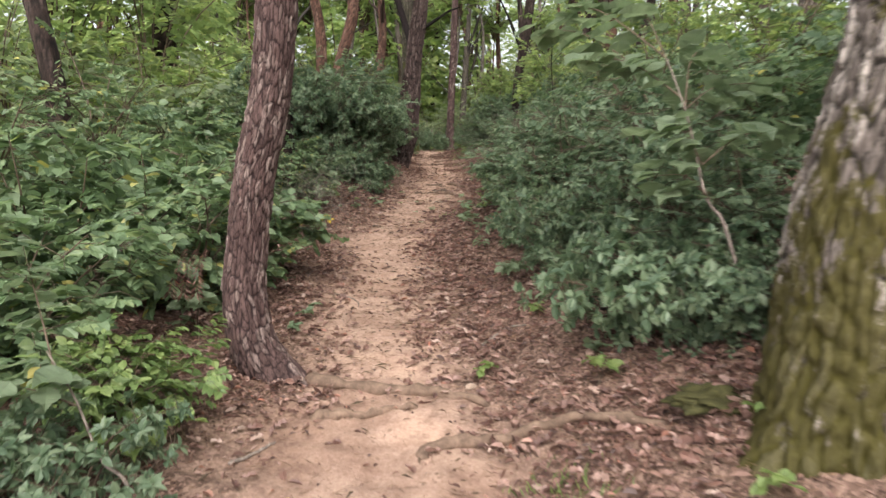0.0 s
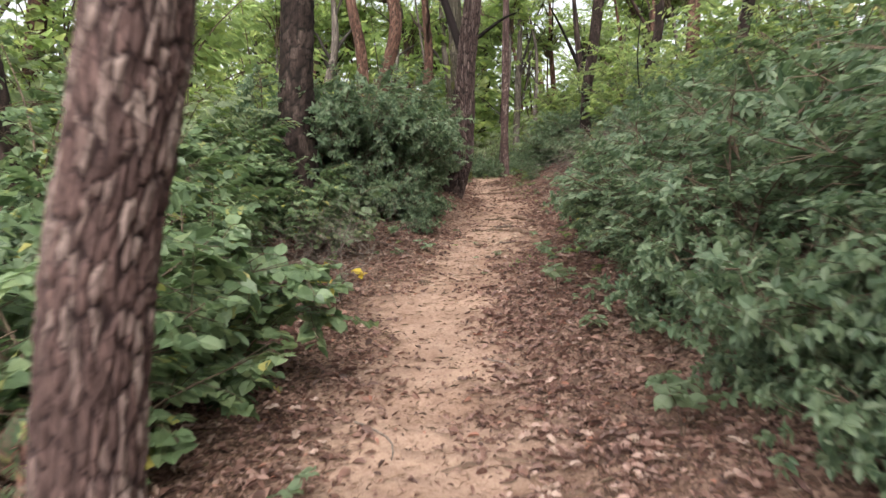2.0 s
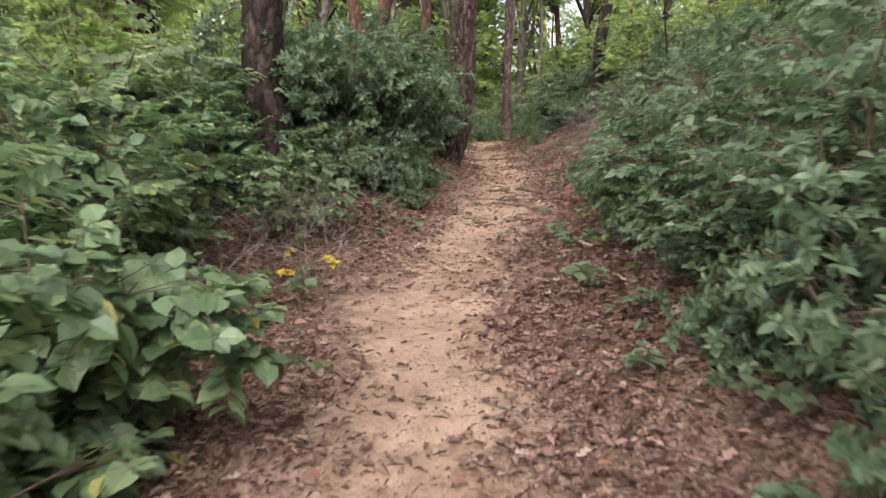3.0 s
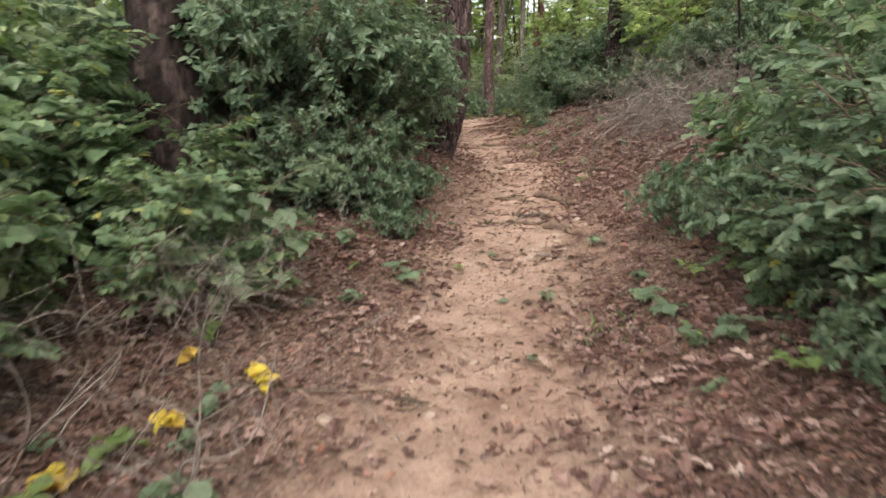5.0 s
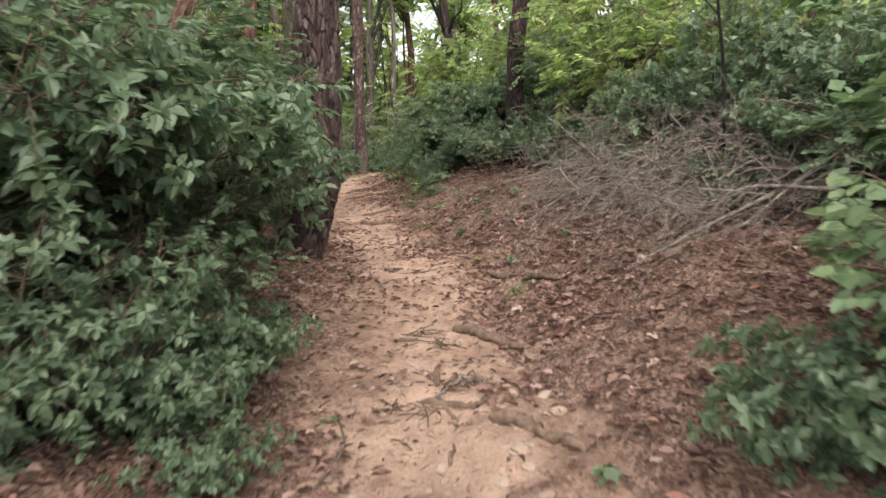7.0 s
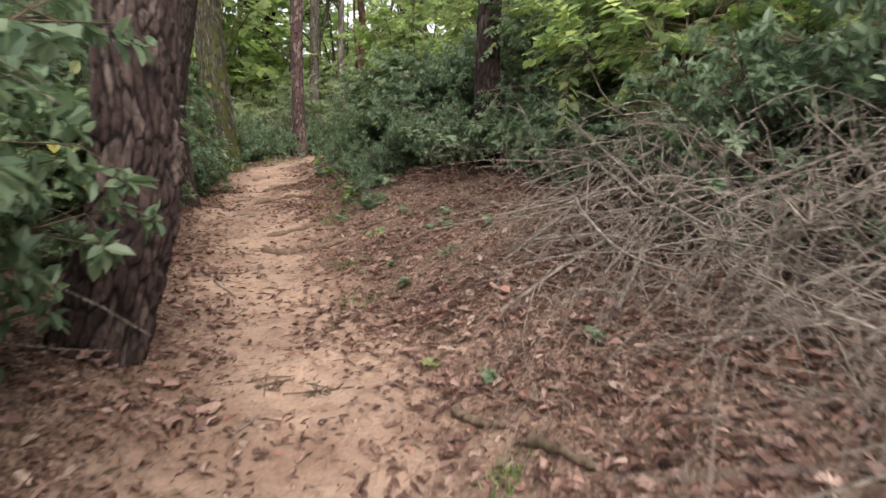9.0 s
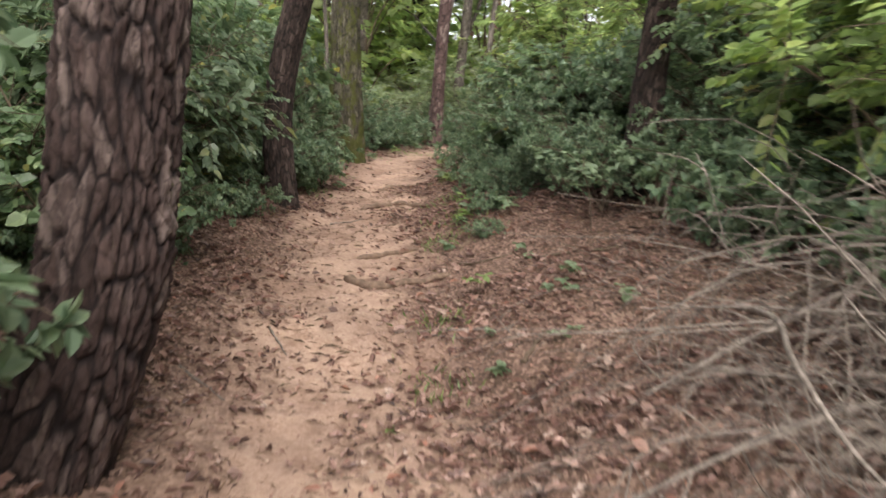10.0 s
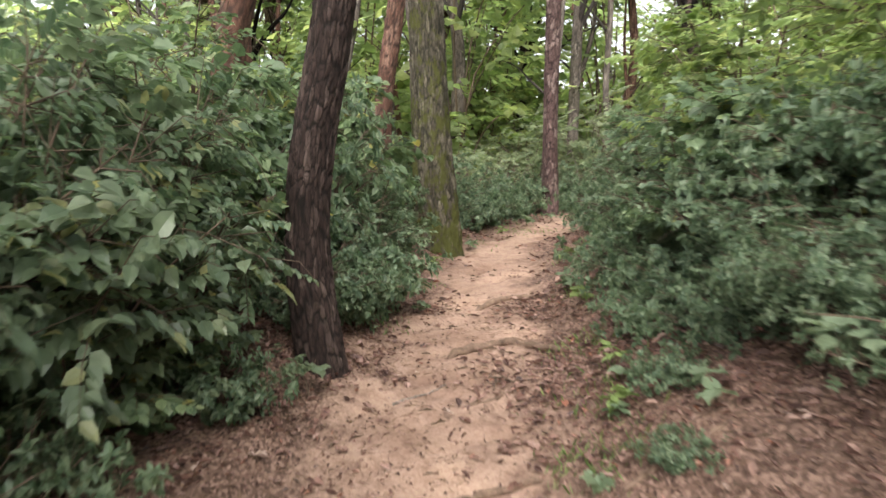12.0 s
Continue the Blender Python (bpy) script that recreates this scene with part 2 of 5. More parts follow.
_k = np.exp(-0.5 * (np.arange(-12, 13) / 5.0) ** 2)
_k /= _k.sum()
TABLE_Z = np.convolve(np.pad(np.interp(TABLE_Y, WAY_Y, WAY_Z), 12, mode="edge"), _k, "valid")
TABLE_X = np.convolve(np.pad(np.interp(TABLE_Y, WAY_Y, WAY_X), 12, mode="edge"), _k, "valid")


def way_x(y):
    return np.interp(y, TABLE_Y, TABLE_X)


def land(x, y):
    """The height of the ground: a worn trail climbing between a higher bank (east) and a low verge (west)."""
    d = np.asarray(x) - way_x(y)
    b = np.clip(np.abs(d) - np.where(d > 0, 0.5, 0.42), 0, None)
    rise = np.where(d > 0, 0.55, np.interp(y, (8, 10.5, 12.5, 22, 25), (0.12, 0.3, 0.55, 0.5, 0.15)))
    soft = b * b / (b + 0.25)
    return np.interp(y, TABLE_Y, TABLE_Z) + rise * 1.6 * (1 - np.exp(-soft / 1.3)) + 0.02 * np.minimum(b, 60) * np.where(d > 0, 1, 0.3) - 0.03 * np.exp(-(d / 0.3) ** 2)


def lattice(x, y, seed):
    """Smooth value noise in -1..1 on arrays."""
    xi, yi = np.floor(x).astype(np.int64), np.floor(y).astype(np.int64)
    fx, fy = x - xi, y - yi
    fx, fy = fx * fx * (3 - 2 * fx), fy * fy * (3 - 2 * fy)

    def rnd(i, j):
        h = (i * 374761393 + j * 668265263 + seed * 1442695041) & 0x7FFFFFFF
        h = ((h ^ (h >> 13)) * 1274126177) & 0x7FFFFFFF
        return ((h ^ (h >> 16)) & 0xFFFF) / 32767.5 - 1
    a, b = rnd(xi, yi), rnd(xi + 1, yi)
    c, d = rnd(xi, yi + 1), rnd(xi + 1, yi + 1)
    return (a * (1 - fx) + b * fx) * (1 - fy) + (c * (1 - fx) + d * fx) * fy


def bareness(x, y):
    d = np.asarray(x) - way_x(y) + 0.10 * lattice(x * 1.1, y * 1.1, 5)
    half = np.interp(y, (7, 9, 13, 15, 24), (0.45, 0.5, 0.5, 0.4, 0.42)) + 0.08 * lattice(y * 0.7, y * 0 + 3.3, 6) + 0.18 * lattice(x * 2.6, y * 2.6, 7) + 0.10 * lattice(x * 6.3, y * 6.3, 8)
    return np.clip((half + 0.34 - np.abs(d)) / 0.72, 0, 1) * np.where(np.asarray(y) > -40, 1, 0)


def surface(x, y):
    """The ground with its small relief."""
    x, y = np.asarray(x, float), np.asarray(y, float)
    near = np.clip(1.5 - np.abs(x) / 4, 0.25, 1)
    rough = 0.05 * lattice(x * 1.3, y * 1.3, 1) + 0.026 * lattice(x * 3.7, y * 3.7, 2)
    small = 0.013 * lattice(x * 8, y * 8, 3) + 0.008 * lattice(x * 16, y * 16, 4)
    bare = bareness(x, y)
    return land(x, y) + near * (rough * (1 - 0.45 * bare) + small * (1 + 0.2 * bare))


def axis(lo, hi, step, reach, grow=1.16):
    out = list(np.arange(lo, hi + 1e-6, step))
    d = step
    while out[-1] < reach:
        d *= grow
        out.append(out[-1] + d)
    d = step
    low = []
    at = lo
    while at > -reach:
        d *= grow
        at -= d
        low.append(at)
    return np.array(low[::-1] + out)


def mesh_from(name, verts, faces, mat, smooth=False):
    """verts (N,3) and faces: an (M,k) array or a list of such arrays."""
    groups = faces if isinstance(faces, list) else [faces]
    groups = [g for g in groups if len(g)]
    me = bpy.data.meshes.new(name)
    me.vertices.add(len(verts))
    me.vertices.foreach_set("co", np.asarray(verts, np.float32).ravel())
    loops = np.concatenate([np.asarray(g).ravel() for g in groups]).astype(np.int32)
    sizes = np.concatenate([np.full(len(g), np.asarray(g).shape[1]) for g in groups])
    me.loops.add(len(loops))
    me.loops.foreach_set("vertex_index", loops)
    me.polygons.add(len(sizes))
    me.polygons.foreach_set("loop_start", np.concatenate([[0], np.cumsum(sizes)[:-1]]).astype(np.int32))
    me.polygons.foreach_set("use_smooth", np.full(len(sizes), smooth))
    me.update(calc_edges=True)
    me.materials.append(mat)
    return me


def grid_faces(nu, nv, wrap=False):
    """Quads of a grid of nv rows of nu vertices."""
    i = np.arange(nu if wrap else nu - 1)
    j = np.arange(nv - 1)[:, None]
    a = j * nu + i
    b = j * nu + (i + 1) % nu
    return np.stack([a, b, b + nu, a + nu], -1).reshape(-1, 4)


gx, gy = axis(-2.6, 2.6, 0.04, 600), axis(-0.6, 24.0, 0.04, 600)
GX, GY = np.meshgrid(gx, gy)
ground_mesh = mesh_from("ground", np.stack([GX, GY, surface(GX, GY)], -1).reshape(-1, 3), grid_faces(len(gx), len(gy)), EARTH, True)
ground_mesh.attributes.new("bare", "FLOAT", "POINT").data.foreach_set("value", bareness(GX, GY).astype(np.float32).ravel())
tagged(new("ground", ground_mesh), "worn sandy trail through a leaf-strewn forest floor", "ground", kind="structure")


# ---- building blocks ----
def thing(name, x, y, label, category, group="", turn=0.0, sink=0.0):
    ob = new(name)
    ob.matrix_basis = pose(x, y, float(surface(x, y)) - sink, 0, 0, turn)
    return tagged(ob, label, category, group)


def part(name, me, parent, label=""):
    ob = new(name, me)
    ob.parent = parent
    return tagged(ob, label)


def tubes(lines, sides=5):
    """Round stems along polylines [(points (n,3), radii (n,))]: vertices and quads, with closed tips."""
    vs, fs, base = [], [], 0
    ang = np.linspace(0, 2 * math.pi, sides, endpoint=False)
    for pts, rad in lines:
        pts, rad = np.asarray(pts, float), np.asarray(rad, float)
        tan = np.gradient(pts, axis=0)
        tan /= np.linalg.norm(tan, axis=1)[:, None] + 1e-9
        ref = np.array([0.31, 0.95, 0.05]) if abs(tan[0, 2]) > 0.8 else np.array([0, 0, 1.0])
        u = np.cross(tan, ref)
        u /= np.linalg.norm(u, axis=1)[:, None] + 1e-9
        w = np.cross(tan, u)
        ring = pts[:, None] + rad[:, None, None] * (np.cos(ang)[None, :, None] * u[:, None] + np.sin(ang)[None, :, None] * w[:, None])
        vs.append(ring.reshape(-1, 3))
        fs.append(grid_faces(sides, len(pts), True) + base)
        base += len(pts) * sides
    return np.concatenate(vs), np.concatenate(fs)


def curve_through(ctrl, n):
    """A smooth polyline of n points through the control points."""
    c = np.asarray(ctrl, float)
    t = np.linspace(0, len(c) - 1, n)
    i = np.clip(t.astype(int), 0, len(c) - 2)
    f = (t - i)[:, None]
    p0, p1, p2, p3 = c[np.clip(i - 1, 0, None)], c[i], c[i + 1], c[np.clip(i + 2, None, len(c) - 1)]
    return 0.5 * (2 * p1 + (p2 - p0) * f + (2 * p0 - 5 * p1 + 4 * p2 - p3) * f * f + (3 * p1 - p0 - 3 * p2 + p3) * f ** 3)


# leaf outlines: along, across, lift; and faces
LEAF_FULL = (np.array([(0, 0, 0), (0.3, -0.42, 0.08), (0.66, -0.36, 0.05), (1, 0, -0.12), (0.66, 0.36, 0.05), (0.3, 0.42, 0.08), (0.3, 0, -0.02), (0.66, 0, -0.03)]),
             [np.array([(0, 1, 6), (0, 6, 5), (2, 3, 7), (7, 3, 4)]), np.array([(1, 2, 7, 6), (6, 7, 4, 5)])])
LEAF_MID = (np.array([(0, 0, 0), (0.3, -0.42, 0.08), (0.68, -0.34, 0.05), (1, 0, -0.1), (0.68, 0.34, 0.05), (0.3, 0.42, 0.08)]), [np.array([(0, 1, 2, 3), (0, 3, 4, 5)])])
LEAF_LITE = (np.array([(0, 0, 0), (0.42, -0.45, 0.1), (1, 0, -0.08), (0.42, 0.45, 0.1)]), [np.array([(0, 1, 2), (0, 2, 3)])])


LOBES = ((0.1, 0.1), (0.24, 0.3), (0.36, 0.17), (0.52, 0.38), (0.64, 0.2), (0.82, 0.26))
LEAF_LOBED = (np.array([(0, 0, 0)] + [(u, -w, 0.22 * w + 0.05 * math.sin(11 * u)) for u, w in LOBES] + [(u, 0, -0.02 - 0.06 * u * u) for u, w in LOBES] + [(u, w, 0.3 * w + 0.05 * math.cos(9 * u)) for u, w in LOBES] + [(1, 0, -0.02)]),
              [np.array([(0, 1, 7), (0, 7, 13), (6, 19, 12), (12, 19, 18)]), np.array([(i, i + 1, i + 7, i + 6) for i in range(1, 6)] + [(i, i + 1, i + 7, i + 6) for i in range(7, 12)])])


def leaf_cloud(name, at, along, up, length, wide, shape, mat, curl=1.0):
    """One mesh of many leaves: where each is fixed, which way it points, which way it faces, how long and how wide it is."""
    outline, faces = shape
    along = along / (np.linalg.norm(along, axis=1)[:, None] + 1e-9)
    side = np.cross(up, along)
    side /= np.linalg.norm(side, axis=1)[:, None] + 1e-9
    face = np.cross(along, side)
    L, W = np.asarray(length)[:, None, None], np.asarray(wide)[:, None, None]
    v = at[:, None] + L * (outline[None, :, :1] * along[:, None] + W * outline[None, :, 1:2] * side[:, None] + curl * outline[None, :, 2:] * face[:, None])
    n, k = len(at), len(outline)
    step = (np.arange(n) * k)[:, None, None]
    return mesh_from(name, v.reshape(-1, 3), [(f[None] + step).reshape(-1, f.shape[1]) for f in faces], mat)


def plant_parts(seed, radius, height, limbs, twigs, per, leaf, mat, shape=LEAF_FULL, low=0.25, style="spray", spread=0.3, stem=0.012, wide=1.0, hollow=0.35):
    """Meshes of the stems and of the foliage of a shrub, a sapling or a crown: limbs fan out from the foot, twigs leave them, leaves line the twigs."""
    rng = np.random.default_rng(seed)
    lines, at, along, up = [], [], [], []
    for i in range(limbs):
        az = 2 * math.pi * (i + rng.uniform(-0.4, 0.4)) / limbs * 2.618
        r = radius * math.sqrt(rng.uniform(0.03, 1))
        h = height * rng.uniform(0.45, 1.0) * (1 - 0.45 * (r / radius) ** 2)
        end = np.array([r * math.cos(az), r * math.sin(az), h])
        foot = np.array([rng.normal(0, 0.04 * radius), rng.normal(0, 0.04 * radius), -0.05])
        bow = np.array([0.3 * end[0] + rng.normal(0, 0.06), 0.3 * end[1] + rng.normal(0, 0.06), 0.6 * h])
        line = curve_through([foot, bow, end], 9)
        lines.append((line, np.linspace(stem, stem * 0.25, 9)))
        out = np.array([math.cos(az), math.sin(az), 0.35])
        for j in range(twigs):
            s = low + (1 - low) * rng.uniform() ** 0.7
            p = line[int(s * 8)]
            d = out * rng.uniform(0.2, 1.0) + rng.normal(0, 0.75, 3) * (1, 1, 0.55)
            d /= np.linalg.norm(d)
            L = spread * rng.uniform(0.45, 1.25)
            tip = p + d * L + (0, 0, -0.15 * L)
            tw = curve_through([p, p + d * L * 0.55 + (0, 0, 0.08 * L), tip], 4)
            if shape is not LEAF_LITE:
                lines.append((tw[(0, 2, 3), :], np.linspace(stem * 0.28, stem * 0.1, 3)))
            flat = np.array([rng.normal(0, 0.3), rng.normal(0, 0.3), 1.0]) + 0.35 * out
            flat /= np.linalg.norm(flat)
            sd = np.cross(flat, d)
            sd /= np.linalg.norm(sd) + 1e-9
            for k in range(per):
                f = hollow + (1 - hollow) * (k + 0.5) / per
                q = p + (tip - p) * f
                if style == "spray":
                    a = d * rng.uniform(0.35, 0.8) + sd * (1 if k % 2 else -1) * rng.uniform(0.6, 1.1) - np.array([0, 0, rng.uniform(0.05, 0.5)])
                    n = flat + rng.normal(0, 0.28, 3)
                elif style == "whorl":
                    th = k * 2.4 + rng.uniform(-0.3, 0.3)
                    q = p + (tip - p) * (0.7 + 0.3 * rng.uniform())
                    ex = np.cross(sd, d)
                    a = d * rng.uniform(0.1, 0.6) + sd * math.cos(th) + ex * math.sin(th) + np.array([0, 0, -0.1])
                    n = d * 0.6 + np.array([0, 0, 0.9]) + rng.normal(0, 0.25, 3)
                else:
                    a = d * 0.8 + rng.normal(0, 0.6, 3)
                    n = rng.normal(0, 1, 3)
                at.append(q)
                along.append(a)
                up.append(n)
    at, along, up = np.array(at), np.array(along), np.array(up)
    length = leaf * rng.uniform(0.6, 1.25, len(at))
    if shape is LEAF_LITE:
        wood = [mesh_from("branchwork", *tubes(lines, 3), TWIG, True)]
    else:
        wood = [mesh_from("stem", *tubes([line], 5), TWIG, True) for line in lines if len(line[0]) == 9]
        wood.append(mesh_from("branchwork", *tubes([line for line in lines if len(line[0]) < 9], 3), TWIG, True))
    return wood, leaf_cloud("foliage", at, along, up, length, np.full(len(at), wide), shape, mat)


KINDS = {}


def kind_of_plant(key, name, label, category, group, meshes):
    KINDS[key] = (name, label, category, group, meshes, [])


def plant(key, x, y, size=1.0, tall=None, turn=None):
    """Sets a shrub of that kind on the ground."""
    name, label, category, group, meshes, made = KINDS[key]
    turn = (x * 977 + y * 613) % 360 if turn is None else turn
    m = pose(x, y, float(land(x, y)) - 0.02, 0, 0, turn) @ Matrix.Diagonal((size, size, tall or size, 1))
    if made:
        first = made[0].scale
        return copy_thing(made[0], m @ Matrix.Diagonal((1 / first[0], 1 / first[1], 1 / first[2], 1)))
    ob = tagged(new(name), label, category, group)
    for me in meshes[0]:
        kind = "" if me.name.startswith("stem") else "stuff"
        tagged(part(me.name.split(".")[0], me, ob), kind=kind)
    tagged(part("foliage", meshes[1], ob), kind="stuff")
    ob.matrix_basis = m
    made.append(ob)
    return ob


# ---- trees ----
def trunk_mesh(ctrl, radii, mat, seed, plates=(16, 7), depth=0.014, step=0.03, sides=48, fine_to=4.0, flare=0.5):
    """A stem along ctrl (points from the foot up), with furrowed plates of bark in relief up to fine_to metres and root flares at the foot."""
    rng = np.random.default_rng(seed)
    c = np.asarray(ctrl, float)
    long = curve_through(c, 400)
    run = np.concatenate([[0], np.cumsum(np.linalg.norm(np.diff(long, axis=0), axis=1))])
    s = np.concatenate([np.arange(0, min(fine_to, run[-1]), step), np.arange(min(fine_to, run[-1]), run[-1], 0.25), [run[-1]]])
    pts = np.stack([np.interp(s, run, long[:, k]) for k in range(3)], -1)
    rad = np.interp(s, np.linspace(0, run[-1], len(radii)), radii)
    tan = np.gradient(pts, axis=0)
    tan /= np.linalg.norm(tan, axis=1)[:, None]
    u = np.cross(tan, [0.0, 1.0, 0.0])
    u /= np.linalg.norm(u, axis=1)[:, None]
    w = np.cross(tan, u)
    ang = np.linspace(0, 2 * math.pi, sides, endpoint=False)
    A, S = np.meshgrid(ang, s)
    bulge = flare * np.exp(-S / 0.16) * (0.55 + 0.45 * np.cos(A * 4 + seed) + 0.2 * np.cos(A * 7 + 2 * seed))
    lump = 0.05 * np.sin(A * 2 + 1.3 * S + seed) + 0.03 * np.sin(A * 3 - 2.1 * S)
    # plates: cells stretched along the stem, rounded tops, dark cracks between
    around, up = plates
    cu, cv = A / (2 * math.pi) * around, S * up
    cu = cu + 0.42 * lattice(S * 5.0, A * 0 + seed, 11 + seed) + 0.28 * lattice(cu * 1.5, cv * 1.4, 12 + seed)
    cv = cv + 0.6 * lattice(cu * 0.9, cv * 0.8, 13 + seed)
    iu, iv = np.floor(cu), np.floor(cv)
    best, second, flake = np.full(cu.shape, 9.0), np.full(cu.shape, 9.0), np.zeros(cu.shape)
    for du in (-1, 0, 1):
        for dv in (-1, 0, 1):
            ku, kv = iu + du, iv + dv
            hu = np.mod(ku, around)
            h1 = np.mod(np.sin(hu * 127.1 + kv * 311.7 + seed) * 43758.5453, 1)
            h2 = np.mod(np.sin(hu * 269.5 + kv * 183.3 + seed) * 24634.6345, 1)
            dist = np.hypot(ku + 0.15 + 0.7 * h1 - cu, kv + 0.15 + 0.7 * h2 - cv)
            flake = np.where(dist < best, np.mod(h1 * 7.31 + h2 * 3.17, 1), flake)
            second = np.where(dist < best, best, np.minimum(second, dist))
            best = np.minimum(best, dist)
    relief = np.clip((second - best) / 0.30, 0, 1)
    relief = relief * relief * (3 - 2 * relief) * (0.8 + 0.2 * lattice(A * 30, S * 70, 16 + seed))
    fade = np.clip((fine_to + 0.5 - S) / 0.5, 0.15, 1)
    R = rad[:, None] * (1 + bulge + lump) + fade * depth * (relief * (0.55 + 0.45 * flake) - 0.5) + fade * 0.35 * depth * lattice(A * 14, S * 25, 15 + seed) + fade * 0.2 * depth * lattice(A * 40, S * 90, 17 + seed)
    V = pts[:, None] + R[..., None] * (np.cos(A)[..., None] * u[:, None] + np.sin(A)[..., None] * w[:, None])
    me = mesh_from("trunk", V.reshape(-1, 3), grid_faces(sides, len(s), True), mat, True)
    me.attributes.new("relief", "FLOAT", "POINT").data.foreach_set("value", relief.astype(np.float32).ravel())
    me.attributes.new("flake", "FLOAT", "POINT").data.foreach_set("value", flake.astype(np.float32).ravel())
    return me, pts, rad


CROWN_LEAF = [plant_parts(40 + k, 2.6, 3.4, 15, 15, 12, 0.15, LEAF_CANOPY, LEAF_LITE, 0.35, "spray", 0.95, 0.05, 1.1) for k in range(3)]
CROWN_NEEDLE = [plant_parts(50 + k, 2.0, 2.4, 12, 12, 26, 0.16, LEAF_NEEDLE, LEAF_LITE, 0.5, "tuft", 0.6, 0.045, 0.14, 0.6) for k in range(2)]


def tree(name, label, x, y, ctrl, radii, mat, seed, crown="leaf", size=1.0, limbs=(), group="", **more):
    """A tree: stem, some limbs and a crown on the top of the stem. limbs: (height along the stem 0..1, azimuth, length, rise)."""
    ob = thing(name, x, y, label, "tree", group, 0, 0.08)
    me, pts, rad = trunk_mesh(ctrl, radii, mat, seed, **more)
    part("trunk", me, ob)
    rng = np.random.default_rng(seed)
    for s, az, length, rise in limbs:
        i = int(s * (len(pts) - 1))
        p, r = pts[i], rad[i]
        d = np.array([math.cos(radians(az)), math.sin(radians(az)), rise])
        line = curve_through([p, p + d * length * 0.4 + (0, 0, 0.05), p + d * length * 0.75 + rng.normal(0, 0.06 * length, 3), p + d * length], 14)
        v, f = tubes([(line, np.linspace(r * 0.55, r * 0.12, 14))], 10)
        part("limb", mesh_from("limb", v, f, mat, True), ob)
    if crown:
        stems, foliage = (CROWN_LEAF if crown == "leaf" else CROWN_NEEDLE)[seed % (3 if crown == "leaf" else 2)]
        top = part("crown", foliage, ob, "leafy crown" if crown == "leaf" else "sparse crown of needles")
        top.matrix_basis = pose(*(pts[-1] - (0, 0, 0.9 * size)), 0, 0, seed * 47.0) @ Matrix.Scale(size, 4)
        boughs = tagged(new("branchwork", stems[0]), kind="stuff")
        boughs.parent = top
    return ob


tree("pine_tree", "crooked pine with flaky red-grey plated bark beside the trail", -0.95, 3.70,
     [(0.13, -0.04, -0.12), (0.055, -0.02, 0.02), (-0.04, 0.0, 0.13), (-0.125, 0.0, 0.29), (-0.152, 0.0, 0.46), (-0.158, 0.0, 0.64), (-0.125, 0.0, 0.95), (-0.08, 0.0, 1.25), (-0.02, 0.0, 1.5), (0.03, 0.0, 1.78), (0.06, 0.0, 2.1), (0.13, 0.1, 3.6), (0.2, 0.2, 5.5), (0.3, 0.3, 8.5)],
     (0.152, 0.117, 0.108, 0.104, 0.1, 0.095, 0.09, 0.08, 0.065, 0.05), BARK_PINE, 3, "needle", 1.0, ((0.93, 30, 1.4, 0.3), (0.96, 200, 1.3, 0.4)), plates=(30, 10), depth=0.014, step=0.010, sides=150, fine_to=3.6, flare=0.3)
tree("oak_tree", "stout leaning oak with pale ridged bark and olive moss", 1.44, 2.26,
     [(-0.02, 0, -0.15), (0.0, 0, 0.2), (0.04, 0, 0.7), (0.11, 0, 1.0), (0.2, 0.0, 1.4), (0.26, 0.02, 1.8), (0.42, 0.05, 3.0), (0.7, 0.1, 5.0), (0.9, 0.2, 8.0)],
     (0.34, 0.262, 0.245, 0.235, 0.225, 0.2, 0.15, 0.08), BARK_MOSS, 5, "leaf", 1.3, ((0.8, 10, 2.2, 0.4), (0.85, 130, 2.0, 0.5), (0.9, 250, 1.9, 0.5)), plates=(44, 6), depth=0.03, step=0.014, sides=240, fine_to=3.0, flare=0.3)
tree("oak_tree", "dark oak trunk forking above dense shrubs", -2.48, 10.2,
     [(-0.02, 0, -0.2), (0, 0, 0.6), (0.0, 0, 1.5), (0.06, 0, 2.4), (0.12, 0, 3.3), (0.3, 0.1, 5.0), (0.5, 0.2, 8.5)],
     (0.24, 0.21, 0.2, 0.195, 0.19, 0.15, 0.07), BARK_DARK, 7, "leaf", 1.4, ((0.76, 165, 1.8, 1.5), (0.86, 30, 1.8, 1.6)), plates=(16, 6), depth=0.022, step=0.03, fine_to=4.0)
tree("pine_tree", "thick pine with dark deeply cracked bark at the trail edge", -0.85, 13.75,
     [(-0.18, 0, -0.2), (-0.09, 0, 0.0), (0.02, 0, 0.3), (0.15, 0, 0.7), (0.20, 0, 1.15), (0.24, 0, 1.6), (0.27, 0, 2.2), (0.5, 0.1, 4.4), (0.65, 0.2, 8.5)],
     (0.225, 0.172, 0.145, 0.138, 0.12, 0.10, 0.08, 0.05), BARK_OLD, 4, "needle", 0.75, ((0.70, 140, 2.0, 2.4), (0.97, 20, 1.2, 1.0)), plates=(26, 5.5), depth=0.026, step=0.011, sides=190, fine_to=3.4, flare=0.22)
